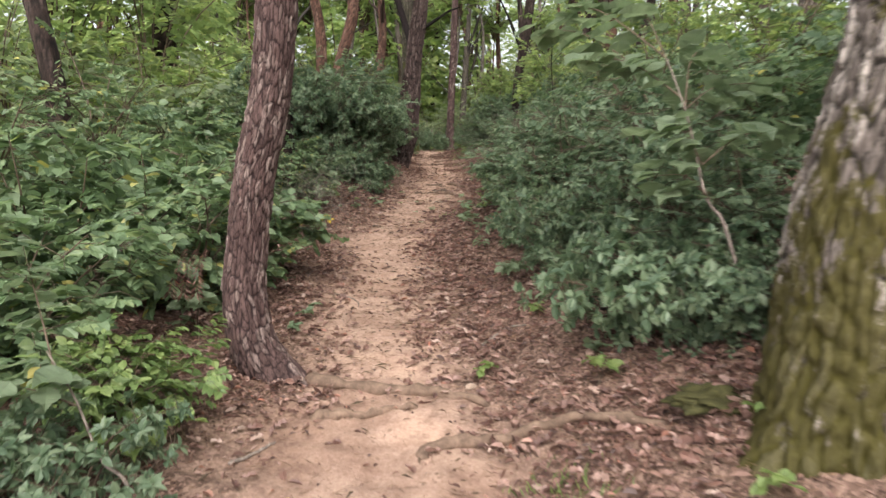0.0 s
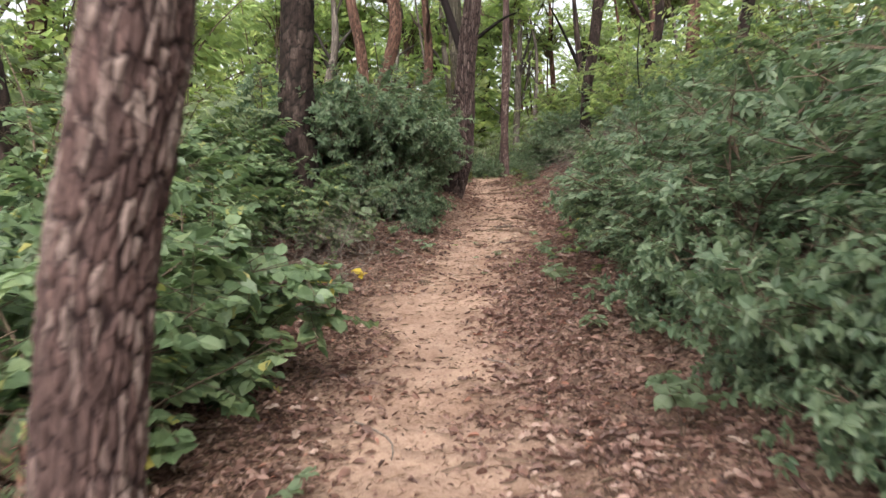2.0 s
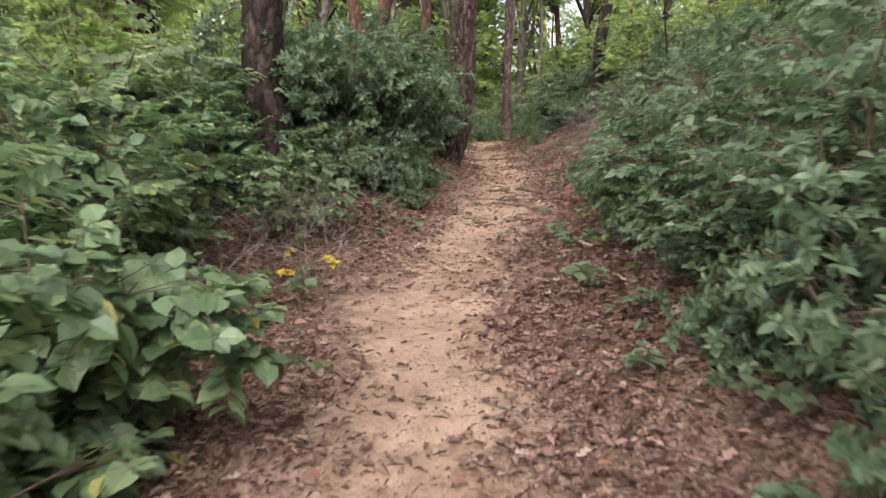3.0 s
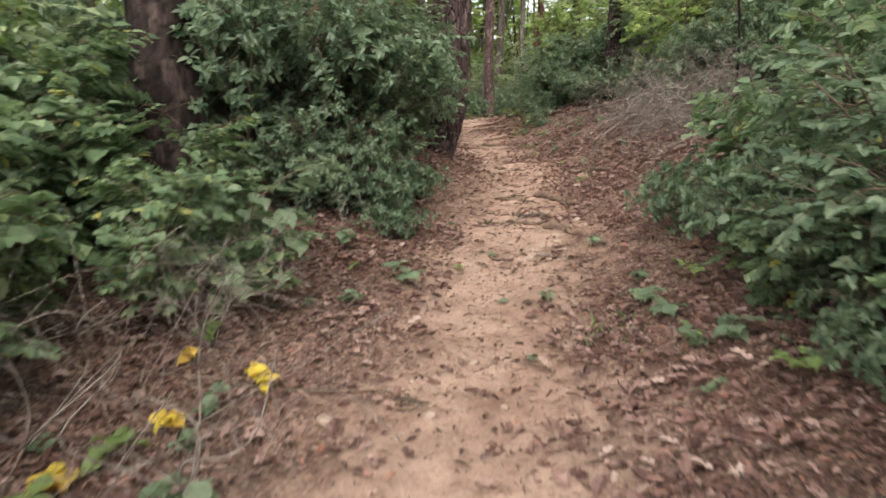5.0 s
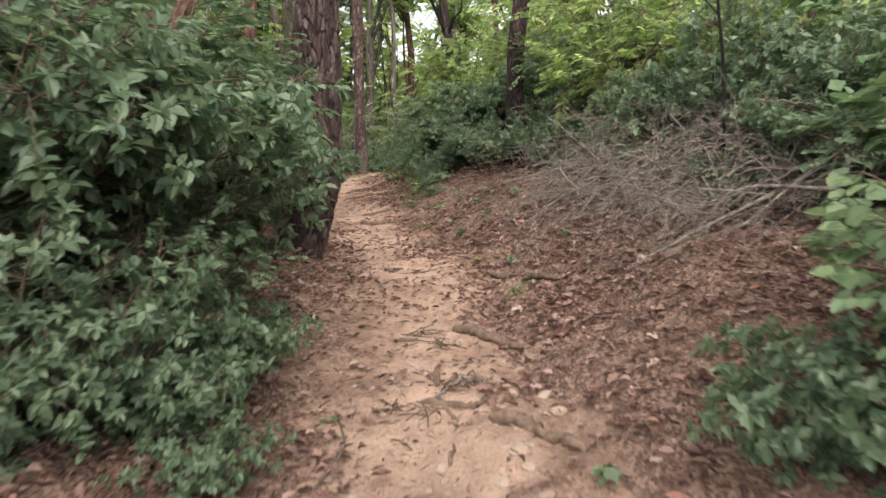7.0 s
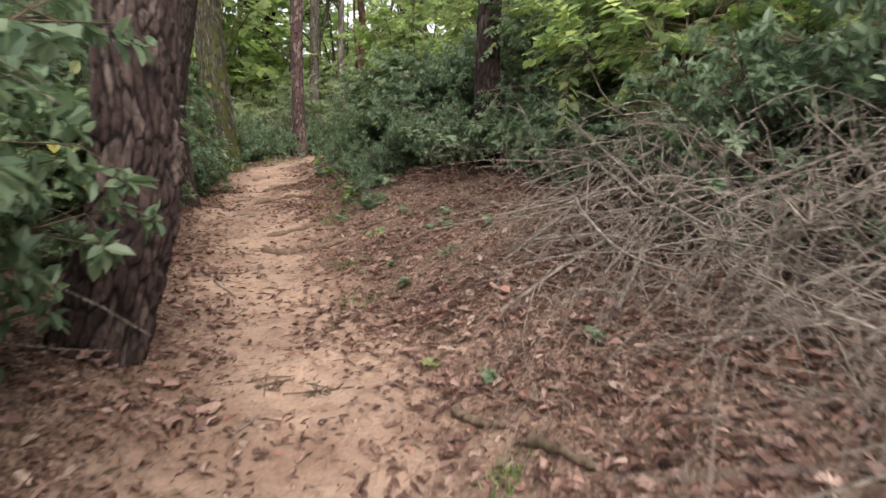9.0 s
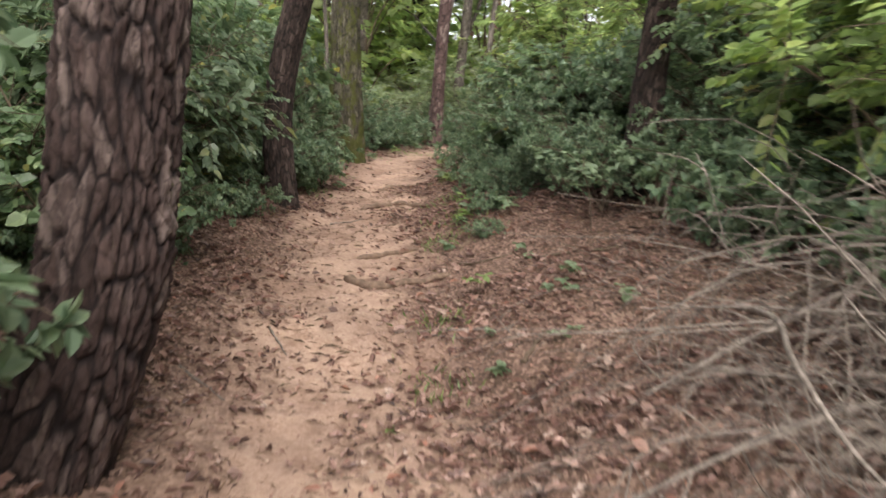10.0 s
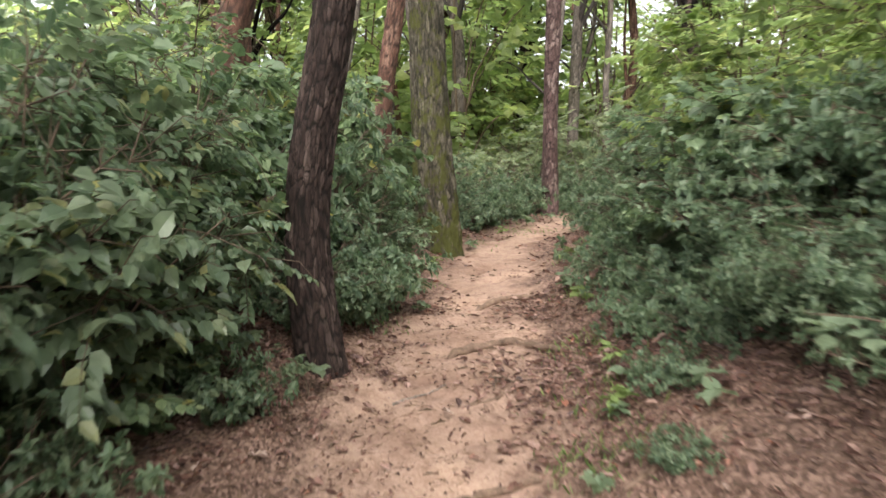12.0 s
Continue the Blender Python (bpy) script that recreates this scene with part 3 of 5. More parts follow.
tree("pine_tree", "leaning pine with dark bark rising from leafy undergrowth", 1.76, 16.6,
     [(-0.06, 0, -0.2), (0, 0, 0.4), (0.02, 0, 0.9), (0.06, 0, 1.5), (0.18, 0, 2.2), (0.32, 0.05, 3.2), (0.6, 0.1, 5.5), (0.7, 0.2, 9.0)],
     (0.135, 0.108, 0.106, 0.103, 0.10, 0.095, 0.08, 0.04), BARK_DARK, 9, "needle", 1.0, ((0.9, 60, 1.6, 0.4), (0.94, 240, 1.5, 0.4)), plates=(20, 7), depth=0.018, step=0.02, sides=80, fine_to=3.6)
tree("pine_tree", "slim leaning pine with dark red bark on the verge", -1.08, 17.85,
     [(0.04, 0, -0.15), (0.0, 0, 0.2), (-0.04, 0, 0.6), (-0.04, 0, 0.95), (0.01, 0, 1.35), (0.12, 0, 1.85), (0.25, 0, 2.5), (0.5, 0.05, 4.0), (0.7, 0.1, 7.5)],
     (0.145, 0.12, 0.11, 0.106, 0.103, 0.1, 0.085, 0.05), BARK_DARK, 11, "needle", 1.0, ((0.92, 330, 1.3, 0.4), (0.95, 120, 1.3, 0.5)), plates=(24, 7), depth=0.013, step=0.014, sides=120, fine_to=3.4, flare=0.3)
tree("oak_tree", "broad straight oak trunk greened with moss", -1.07, 22.0,
     [(0.03, 0, -0.2), (0, 0, 0.5), (-0.02, 0, 1.5), (-0.03, 0, 2.5), (-0.05, 0, 4.0), (-0.1, 0.1, 6.0), (-0.1, 0.2, 9.0)],
     (0.29, 0.225, 0.21, 0.205, 0.19, 0.15, 0.08), BARK_GREEN, 13, "leaf", 1.0, ((0.965, 20, 2.4, 0.6), (0.98, 200, 2.2, 0.5)), plates=(34, 5), depth=0.022, step=0.025, sides=110, fine_to=4.2, flare=0.25)
tree("pine_tree", "straight slender pine where the trail bends away", 0.30, 27.3,
     [(-0.02, 0, -0.2), (0, 0, 1.0), (0.05, 0, 2.5), (0.13, 0, 4.5), (0.2, 0, 7.0), (0.25, 0, 10)],
     (0.17, 0.145, 0.135, 0.125, 0.1, 0.05), BARK_PINE, 15, "needle", 1.1, ((0.93, 60, 1.5, 0.3),), plates=(12, 6), depth=0.014, step=0.04, fine_to=5.0)


# the wood around: stems told apart through the gaps, each a tree of its own
STAND = [(-3.4, 21.5, "r", 0.19, 4), (-2.6, 25.8, "r", 0.16, 3), (5.2, 10.2, "g", 0.15, 2), (-5.6, 13.7, "d", 0.21, 1), (-9.4, 18.9, "r", 0.2, 3), (-4.2, 23.6, "r", 0.2, -2),
         (-7.2, 12.2, "r", 0.15, 2), (-5.0, 18.4, "g", 0.14, 5), (0.9, 33.0, "g", 0.15, 2), (-1.8, 31.0, "g", 0.17, -4), (2.4, 35.0, "r", 0.15, 3), (-0.6, 38.0, "d", 0.17, 2),
         (3.8, 31.0, "d", 0.15, -3), (5.4, 27.0, "r", 0.17, 4), (4.2, 22.5, "d", 0.14, 6), (6.8, 19.0, "g", 0.16, -3), (4.4, 18.2, "r", 0.14, 2), (7.6, 24.0, "r", 0.18, 2),
         (-6.4, 27.5, "g", 0.19, 3), (-3.2, 36.0, "r", 0.2, 2), (-8.2, 33.0, "d", 0.2, -2), (-11, 25.0, "g", 0.2, 3), (6.6, 14.5, "g", 0.13, 4), (9.0, 16.0, "d", 0.18, -3),
         (3.9, 14.2, "d", 0.09, 7), (-4.4, 8.0, "d", 0.13, -4), (-6.6, 6.0, "g", 0.16, 5), (-8.5, 9.0, "r", 0.18, 2), (7.5, 7.0, "g", 0.2, 3), (10, 11.0, "r", 0.18, 2),
         (-1.4, 43.0, "d", 0.2, 2), (1.6, 41.0, "r", 0.19, -2), (5.0, 40.0, "g", 0.2, 3), (8.4, 37.0, "d", 0.2, -3), (11, 30.0, "g", 0.2, 2), (-5.6, 44.0, "d", 0.2, 3), (-10, 41.0, "r", 0.22, -2),
         (-14, 34.0, "d", 0.2, 3), (-15, 22.0, "r", 0.2, -2), (-13, 14.0, "d", 0.22, 3), (13, 21.0, "r", 0.2, 3), (14, 14.0, "g", 0.2, -2), (3.0, 48.0, "r", 0.2, 2), (-3.4, 50.0, "g", 0.22, -2)]
stand_rng = np.random.default_rng(77)
BARKS = {"r": BARK_RED, "g": BARK_GREY, "d": BARK_DARK}
WORDS = {"r": ("pine_tree", "tall pine with reddish bark among undergrowth"), "g": ("oak_tree", "grey-barked tree standing in the undergrowth"), "d": ("oak_tree", "dark-barked tree standing in the undergrowth")}
for k, (x, y, b, r, lean) in enumerate(STAND):
    h = stand_rng.uniform(6.5, 9.5)
    t = math.tan(radians(lean))
    w = stand_rng.normal(0, 0.12, 4)
    tree(*WORDS[b], x, y, [(0, 0, -0.2), (0.2 * h * t + w[0] * 0.5, 0, 0.2 * h), (0.45 * h * t + w[1], 0.1, 0.45 * h), (0.7 * h * t + w[2], 0.1, 0.7 * h), (h * t + w[3], 0.2, h)],
         (r * 1.2, r, r * 0.9, r * 0.7, r * 0.35), BARKS[b], 20 + k, "needle" if b == "r" else "leaf", stand_rng.uniform(1.0, 1.5) * (0.42 if 12 < y < 42 else 1),
         [(stand_rng.uniform(0.72, 0.97), stand_rng.uniform(0, 360), stand_rng.uniform(0.8, 1.7), stand_rng.uniform(0.9, 2.0)) for _ in range(4 if b != "r" else 2)], "trees of the wood",
         plates=(15, 4), depth=0.014, step=0.07, sides=32, fine_to=5.0)

# slim poles further back, bare to a small crown
for k in range(64):
    x, y = stand_rng.uniform(-12, 13), stand_rng.uniform(26, 48)
    if abs(x - way_x(y)) < 1.2:
        x += 3
    h, r, lean = stand_rng.uniform(6, 9), stand_rng.uniform(0.05, 0.10), math.tan(radians(stand_rng.uniform(-7, 7)))
    w = stand_rng.normal(0, 0.15, 3)
    tree("slim_tree", "slim pale-stemmed tree in the depth of the wood", x, y, [(0, 0, -0.2), (0.3 * h * lean + w[0], 0, 0.3 * h), (0.65 * h * lean + w[1], 0.1, 0.65 * h), (h * lean + w[2], 0.2, h)],
         (r * 1.2, r, r * 0.8, r * 0.4), (BARK_GREY, BARK_RED, BARK_GREY)[k % 3], 100 + k, "leaf", stand_rng.uniform(0.7, 1.0), [(stand_rng.uniform(0.4, 0.9), stand_rng.uniform(0, 360), stand_rng.uniform(0.8, 1.6), stand_rng.uniform(0.4, 1.0)) for _ in range(2)],
         "trees of the wood", plates=(9, 4), depth=0.006, step=0.15, sides=14, fine_to=5.0)

# ---- shrubs ----
NEAR = "shrubs along the trail"
kind_of_plant("broad", "broadleaf_shrub", "broad-leaved green shrub crowding the trail edge", "shrub", NEAR, plant_parts(101, 0.75, 1.35, 15, 15, 12, 0.085, LEAF_BROAD, LEAF_MID, 0.2, "spray", 0.32, 0.011, 0.95))
kind_of_plant("broad2", "broadleaf_shrub", "broad-leaved green shrub with loose leafy sprays", "shrub", NEAR, plant_parts(102, 0.7, 1.2, 13, 15, 12, 0.1, LEAF_BROAD, LEAF_FULL, 0.15, "spray", 0.36, 0.011, 0.95))
kind_of_plant("small", "privet_shrub", "dense small-leaved dark green shrub", "shrub", NEAR, plant_parts(103, 0.72, 1.3, 18, 22, 13, 0.05, LEAF_SMALL, LEAF_MID, 0.15, "spray", 0.28, 0.010, 0.8))
kind_of_plant("small2", "privet_shrub", "dense small-leaved dark green shrub with whorled leaves", "shrub", NEAR, plant_parts(104, 0.7, 1.25, 17, 21, 12, 0.06, LEAF_SMALL, LEAF_MID, 0.12, "whorl", 0.28, 0.010, 0.62))
kind_of_plant("arch", "privet_shrub", "overarching small-leaved shrub on bare stems over dark ground", "shrub", NEAR, plant_parts(131, 0.8, 1.5, 17, 22, 13, 0.058, LEAF_SMALL, LEAF_MID, 0.62, "whorl", 0.3, 0.011, 0.62))
kind_of_plant("arch2", "broadleaf_shrub", "overarching broad-leaved shrub on thin bare stems", "shrub", NEAR, plant_parts(132, 0.8, 1.45, 14, 16, 12, 0.088, LEAF_BROAD, LEAF_FULL, 0.6, "spray", 0.36, 0.011, 0.85))
kind_of_plant("pale", "broadleaf_shrub", "pale-leaved shrub with hanging leafy sprays", "shrub", NEAR, plant_parts(133, 0.6, 1.5, 13, 15, 12, 0.08, LEAF_PALE, LEAF_FULL, 0.3, "spray", 0.36, 0.010, 0.75))
kind_of_plant("low", "low_shrub", "low shrub with bluish-green leaves on the leaf litter", "shrub", "low shrubs", plant_parts(105, 0.45, 0.5, 15, 15, 12, 0.052, LEAF_SMALL, LEAF_FULL, 0.25, "whorl", 0.2, 0.007, 0.6))
kind_of_plant("young", "low_shrub", "low bright yellow-green shrub", "shrub", "low shrubs", plant_parts(106, 0.36, 0.6, 14, 12, 11, 0.055, LEAF_BRIGHT, LEAF_FULL, 0.25, "spray", 0.2, 0.006, 0.7))
kind_of_plant("sapling", "sapling", "young tree with bright green leaf sprays", "sapling", "saplings", plant_parts(107, 0.95, 2.9, 14, 15, 13, 0.095, LEAF_CANOPY, LEAF_MID, 0.4, "spray", 0.5, 0.016, 0.8))
kind_of_plant("sapling2", "sapling", "slender young tree with loose green foliage", "sapling", "saplings", plant_parts(108, 0.8, 2.6, 12, 15, 12, 0.075, LEAF_BROAD, LEAF_MID, 0.3, "spray", 0.45, 0.014, 0.8))
kind_of_plant("broad_lite", "broadleaf_shrub", "broad-leaved green shrub behind the trail edge", "shrub", NEAR, plant_parts(121, 0.75, 1.35, 14, 14, 11, 0.1, LEAF_BROAD, LEAF_LITE, 0.2, "spray", 0.34, 0.011, 0.95))
kind_of_plant("small_lite", "privet_shrub", "dense small-leaved green shrub behind the trail edge", "shrub", NEAR, plant_parts(123, 0.72, 1.3, 17, 19, 12, 0.06, LEAF_SMALL, LEAF_LITE, 0.15, "spray", 0.3, 0.010, 0.8))
FAR = "understorey shrubs"
# the first two kinds wear leaves paled to stand in for haze
kind_of_plant("far", "understorey_shrub", "leafy understorey shrub deeper in the wood", "shrub", FAR, plant_parts(109, 1.1, 1.9, 13, 13, 9, 0.125, LEAF_HAZED, LEAF_LITE, 0.12, "spray", 0.55, 0.014, 0.95))
kind_of_plant("far2", "understorey_shrub", "small-leaved understorey shrub deeper in the wood", "shrub", FAR, plant_parts(110, 1.1, 2.1, 14, 13, 10, 0.105, LEAF_HAZED, LEAF_LITE, 0.1, "spray", 0.5, 0.014, 0.85))
kind_of_plant("far3", "understorey_sapling", "light green understorey sapling deeper in the wood", "sapling", FAR, plant_parts(111, 1.5, 4.2, 13, 11, 8, 0.16, LEAF_CANOPY, LEAF_LITE, 0.2, "spray", 0.8, 0.022, 0.95))

for row in [
        # west side, going up the trail
        ("young", -1.42, 3.0, 1.0), ("low", -1.35, 2.3, 0.9), ("broad2", -2.0, 2.35, 0.6), ("broad", -2.2, 3.3, 0.9), ("broad", -1.8, 4.7, 0.95), ("broad2", -2.6, 4.4, 1.15), ("broad2", -1.65, 5.6, 0.9),
        ("broad", -2.45, 5.9, 1.1), ("arch2", -2.35, 6.95, 0.8), ("arch2", -2.8, 7.5, 1.05), ("small", -3.4, 6.5, 1.3), ("arch2", -2.5, 8.3, 0.6), ("broad", -3.1, 8.5, 1.0), ("small", -3.6, 10.0, 1.4),
        ("low", -2.0, 9.6, 0.8), ("arch", -1.95, 11.3, 1.25), ("arch", -1.5, 11.9, 1.1), ("small", -1.75, 12.7, 1.55), ("small2", -2.6, 12.0, 1.5), ("small", -2.7, 13.6, 1.5), ("sapling2", -2.05, 15.6, 0.72),
        ("sapling2", -1.75, 16.25, 0.7), ("small2", -2.4, 16.5, 1.2, 1.3), ("broad", -1.95, 17.3, 1.05, 1.45), ("broad", -2.1, 18.6, 1.05, 1.5), ("small2", -1.7, 19.5, 1.1, 1.5), ("broad", -1.9, 20.6, 1.2, 1.6),
        ("broad", -2.6, 21.2, 1.2, 1.5), ("small2", -2.1, 22.9, 1.2, 1.6), ("small", -1.35, 24.2, 1.0), ("small2", -1.1, 25.8, 1.1), ("far2", -1.6, 27.3, 0.8), ("far2", -0.6, 29.2, 0.8), ("small", 1.1, 28.6, 0.9),
        ("low", 0.75, 28.0, 1.3), ("far2", 1.7, 29.8, 0.8), ("sapling2", -3.4, 4.6, 0.95), ("sapling2", -3.9, 7.6, 1.1), ("sapling", -4.3, 10.4, 1.0), ("sapling2", -3.3, 18.0, 1.0),
        ("sapling2", -3.1, 20.2, 1.2), ("sapling", -3.3, 23.4, 1.1),
        ("low", -1.2, 18.7, 1.0), ("small2", -1.35, 18.3, 0.7), ("small", -1.3, 19.7, 0.75), ("small2", -1.4, 20.8, 0.8), ("low", -1.15, 19.3, 1.1), ("broad", -1.5, 14.9, 0.8),
        ("small", -2.9, 9.5, 0.9), ("small", -2.7, 10.9, 1.2), ("small2", -1.3, 22.9, 0.8), ("small", -0.55, 26.9, 0.8), ("small2", 0.9, 29.8, 1.0), ("low", -0.3, 27.5, 1.4), ("small2", 0.2, 29.0, 1.0),
        # east side
        ("low", 1.02, 3.35, 1.15), ("small2", 1.4, 3.85, 0.85), ("small", 1.6, 5.0, 1.15), ("small2", 0.97, 4.7, 0.8), ("small", 1.15, 5.9, 1.0), ("small2", 2.1, 5.9, 1.4), ("small", 0.95, 7.0, 0.95),
        ("small2", 1.7, 7.2, 1.3), ("small", 0.9, 8.1, 0.9), ("small2", 1.6, 8.5, 1.2), ("broad", 1.2, 9.2, 0.7), ("low", 0.9, 10.0, 0.9), ("broad", 2.0, 10.0, 1.0), ("small", 2.6, 8.9, 1.4), ("small2", 2.9, 4.2, 1.5),
        ("small", 3.0, 6.8, 1.6), ("broad2", 2.6, 11.2, 1.0), ("broad", 3.4, 12.6, 1.2), ("sapling2", 3.3, 14.8, 0.95), ("broad2", 2.8, 15.9, 1.1), ("small", 2.6, 16.3, 0.7), ("arch", 1.4, 17.9, 0.8),
        ("small", 1.2, 18.7, 0.95), ("broad", 1.9, 18.2, 1.0), ("small2", 1.05, 20.0, 0.85), ("sapling", 1.75, 19.8, 0.9), ("small", 1.3, 21.5, 1.0), ("broad", 1.95, 21.6, 1.2), ("small2", 1.45, 23.1, 1.0), ("sapling", 2.4, 23.4, 1.0),
        ("small", 2.4, 25.0, 1.0), ("sapling2", 2.9, 17.6, 1.0), ("sapling", 3.4, 20.6, 1.1), ("sapling2", 2.3, 7.6, 0.9), ("sapling2", 3.1, 9.6, 0.95), ("sapling", 3.9, 7.8, 1.0), ("sapling2", 2.4, 4.9, 0.85),
        ("sapling", 4.4, 12.0, 1.0), ("sapling", 4.6, 15.6, 1.0), ("sapling2", 3.6, 11.0, 0.9), ("sapling", 2.4, 18.2, 0.8), ("low", 1.95, 15.2, 1.2),
        ("small2", 2.45, 15.0, 0.7), ("low", 1.0, 18.2, 0.8), ("low", 0.8, 19.2, 1.0), ("small2", 0.8, 20.8, 0.6), ("broad2", 0.88, 7.15, 0.5), ("broad", 2.8, 14.5, 0.95), ("sapling", 3.1, 13.4, 0.7), ("broad2", 0.75, 8.6, 0.45),
        ("low", -0.75, 25.0, 1.2), ("low", -0.95, 24.3, 1.1), ("low", -0.35, 26.1, 1.2), ("low", 0.95, 22.4, 1.1), ("low", 1.15, 24.2, 1.2), ("low", 1.9, 26.2, 1.3), ("small", 3.0, 16.0, 1.3), ("sapling2", 2.7, 15.2, 0.85), ("arch", 2.5, 17.3, 1.15), ("small2", -1.3, 15.65, 0.65), ("broad", -1.55, 15.1, 0.75, 1.05), ("small2", -1.45, 14.75, 0.6), ("sapling2", 3.0, 14.6, 0.8),
        ("arch", -1.55, 11.45, 1.05), ("small", -2.1, 11.5, 1.6), ("small2", -1.5, 12.85, 1.4), ("small", -1.6, 16.1, 0.8, 1.5), ("small", -1.5, 17.0, 0.85, 1.35),
        ("arch2", -3.1, 9.6, 1.0), ("arch2", -2.0, 8.95, 0.6), ("arch2", -2.25, 9.45, 0.7), ("arch", -2.3, 10.9, 1.3), ("arch", -2.9, 10.6, 1.3), 
        ("low", 0.92, 4.25, 0.8), ("small2", 1.12, 4.35, 0.8), ("low", 0.86, 4.9, 0.75), ("small2", 0.95, 5.6, 0.8), ("low", 0.72, 5.95, 0.7), ("small", 0.85, 6.4, 0.75), ("broad2", 0.95, 7.5, 0.5), ("low", 0.8, 7.85, 0.7), ("low", 0.88, 6.95, 0.7), ("small2", 0.95, 8.7, 0.75),
        ("arch", 2.3, 17.6, 1.1), ("arch", 1.75, 16.05, 0.48), ("arch", 1.5, 16.45, 0.5), ("arch", 2.05, 15.7, 0.5), ("arch", 2.15, 16.4, 0.6), ("arch", 1.3, 17.0, 0.5), ("sapling", 2.6, 15.3, 0.95), ("sapling", 2.35, 14.4, 0.85), ("arch", 1.35, 16.9, 0.55), ("arch2", 1.45, 18.2, 0.9), ("sapling2", 2.5, 16.7, 0.9), ("small", 1.3, 17.35, 0.6), ("low", 1.05, 17.6, 0.8), ("small2", -1.42, 10.85, 0.72), ("low", -1.2, 11.15, 0.85), ("small2", -1.75, 10.75, 0.8), ("low", -1.15, 10.6, 0.6), ("small", -1.35, 11.5, 0.7), ("low", -1.05, 11.6, 0.6), ("small", 2.55, 12.2, 0.95), ("small2", 2.6, 13.2, 1.0), ("small", 2.35, 11.5, 0.75), ("arch", 2.3, 12.8, 0.95), ("arch", 2.6, 11.8, 0.9), ("arch", 2.15, 13.4, 0.8), ("arch", 2.75, 12.6, 1.0), ("small2", 2.1, 13.9, 0.6), ("low", 2.1, 12.3, 0.8), ("low", 0.85, 18.6, 0.9), ("low", 0.78, 18.0, 0.7),
        ("pale", -1.45, 16.3, 0.95, 1.25), ("pale", -1.7, 15.5, 0.95, 1.3), ("pale", -1.75, 17.1, 1.0, 1.35), ("low", -1.25, 17.0, 0.7), ("low", 1.22, 3.05, 1.0), ("small", 1.6, 3.35, 0.75), ("small", 1.35, 4.4, 0.9), ("low", 0.98, 9.35, 1.0), ("broad", 1.35, 9.6, 0.75), ("sapling", 3.6, 17.4, 0.8), 
        ("small", 1.4, 17.1, 0.6), ("low", 0.78, 17.3, 0.45), ("low", 0.72, 16.7, 0.35), ("small2", 2.3, 13.9, 0.6), ("low", 2.0, 13.2, 0.8), ("small", 2.7, 12.9, 0.8), ("small", -1.4, 15.3, 0.7, 1.25), ("sapling2", -1.55, 14.9, 0.55), ("arch", 1.7, 17.75, 0.85), ("broad2", -1.5, 16.6, 0.58), ("small2", 1.35, 2.85, 0.5)]:
    lite = {"small": "small_lite", "small2": "small_lite", "broad": "broad_lite", "broad2": "broad_lite"}
    plant(lite.get(row[0], row[0]) if abs(row[1]) > 2.25 else row[0], *row[1:])

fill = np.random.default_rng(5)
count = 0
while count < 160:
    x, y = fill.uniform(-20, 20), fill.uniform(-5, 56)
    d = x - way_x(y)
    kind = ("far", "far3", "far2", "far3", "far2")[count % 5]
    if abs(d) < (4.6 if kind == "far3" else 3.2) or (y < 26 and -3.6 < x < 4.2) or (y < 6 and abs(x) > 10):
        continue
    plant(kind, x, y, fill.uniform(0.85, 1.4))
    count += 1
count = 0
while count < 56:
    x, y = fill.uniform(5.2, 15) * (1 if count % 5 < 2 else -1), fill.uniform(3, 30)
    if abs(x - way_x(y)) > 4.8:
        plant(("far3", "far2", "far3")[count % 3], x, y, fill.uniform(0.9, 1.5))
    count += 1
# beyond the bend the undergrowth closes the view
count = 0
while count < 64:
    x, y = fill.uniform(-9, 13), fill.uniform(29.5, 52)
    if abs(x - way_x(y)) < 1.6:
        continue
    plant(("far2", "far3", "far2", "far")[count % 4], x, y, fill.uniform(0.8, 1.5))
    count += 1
for k in range(22):
    plant("far3", fill.uniform(-17, 19), fill.uniform(34, 50), fill.uniform(1.5, 2.3))
for k in range(10):
    plant("far3", -8.5 + 17 * (k + fill.uniform(-0.4, 0.4)) / 9, fill.uniform(38, 54), fill.uniform(1.9, 2.7))
for k in range(34):
    a = radians(-10 + 200 * (k + fill.uniform(-0.4, 0.4)) / 34)
    r = fill.uniform(44, 62)
    plant("far3", r * math.cos(a), 8 + r * math.sin(a), fill.uniform(1.8, 2.6))


for k in range(46):
    a = radians(38 + 104 * (k + fill.uniform(-0.5, 0.5)) / 46)
    r = fill.uniform(30, 54)
    plant("far3", r * math.cos(a) + (3 if abs(r * math.cos(a) - way_x(r * math.sin(a))) < 1.8 else 0), r * math.sin(a), fill.uniform(1.3, 2.5))


# ---- seedlings, each leaf a piece ----
def leaf_mesh(mat, shape=LEAF_FULL, wide=0.9):
    """One leaf, one metre long, to be scaled."""
    z = np.zeros((1, 3))
    return leaf_cloud("leaf", z, z + (1, 0, 0), z + (0, 0, 1), np.ones(1), np.full(1, wide), shape, mat)


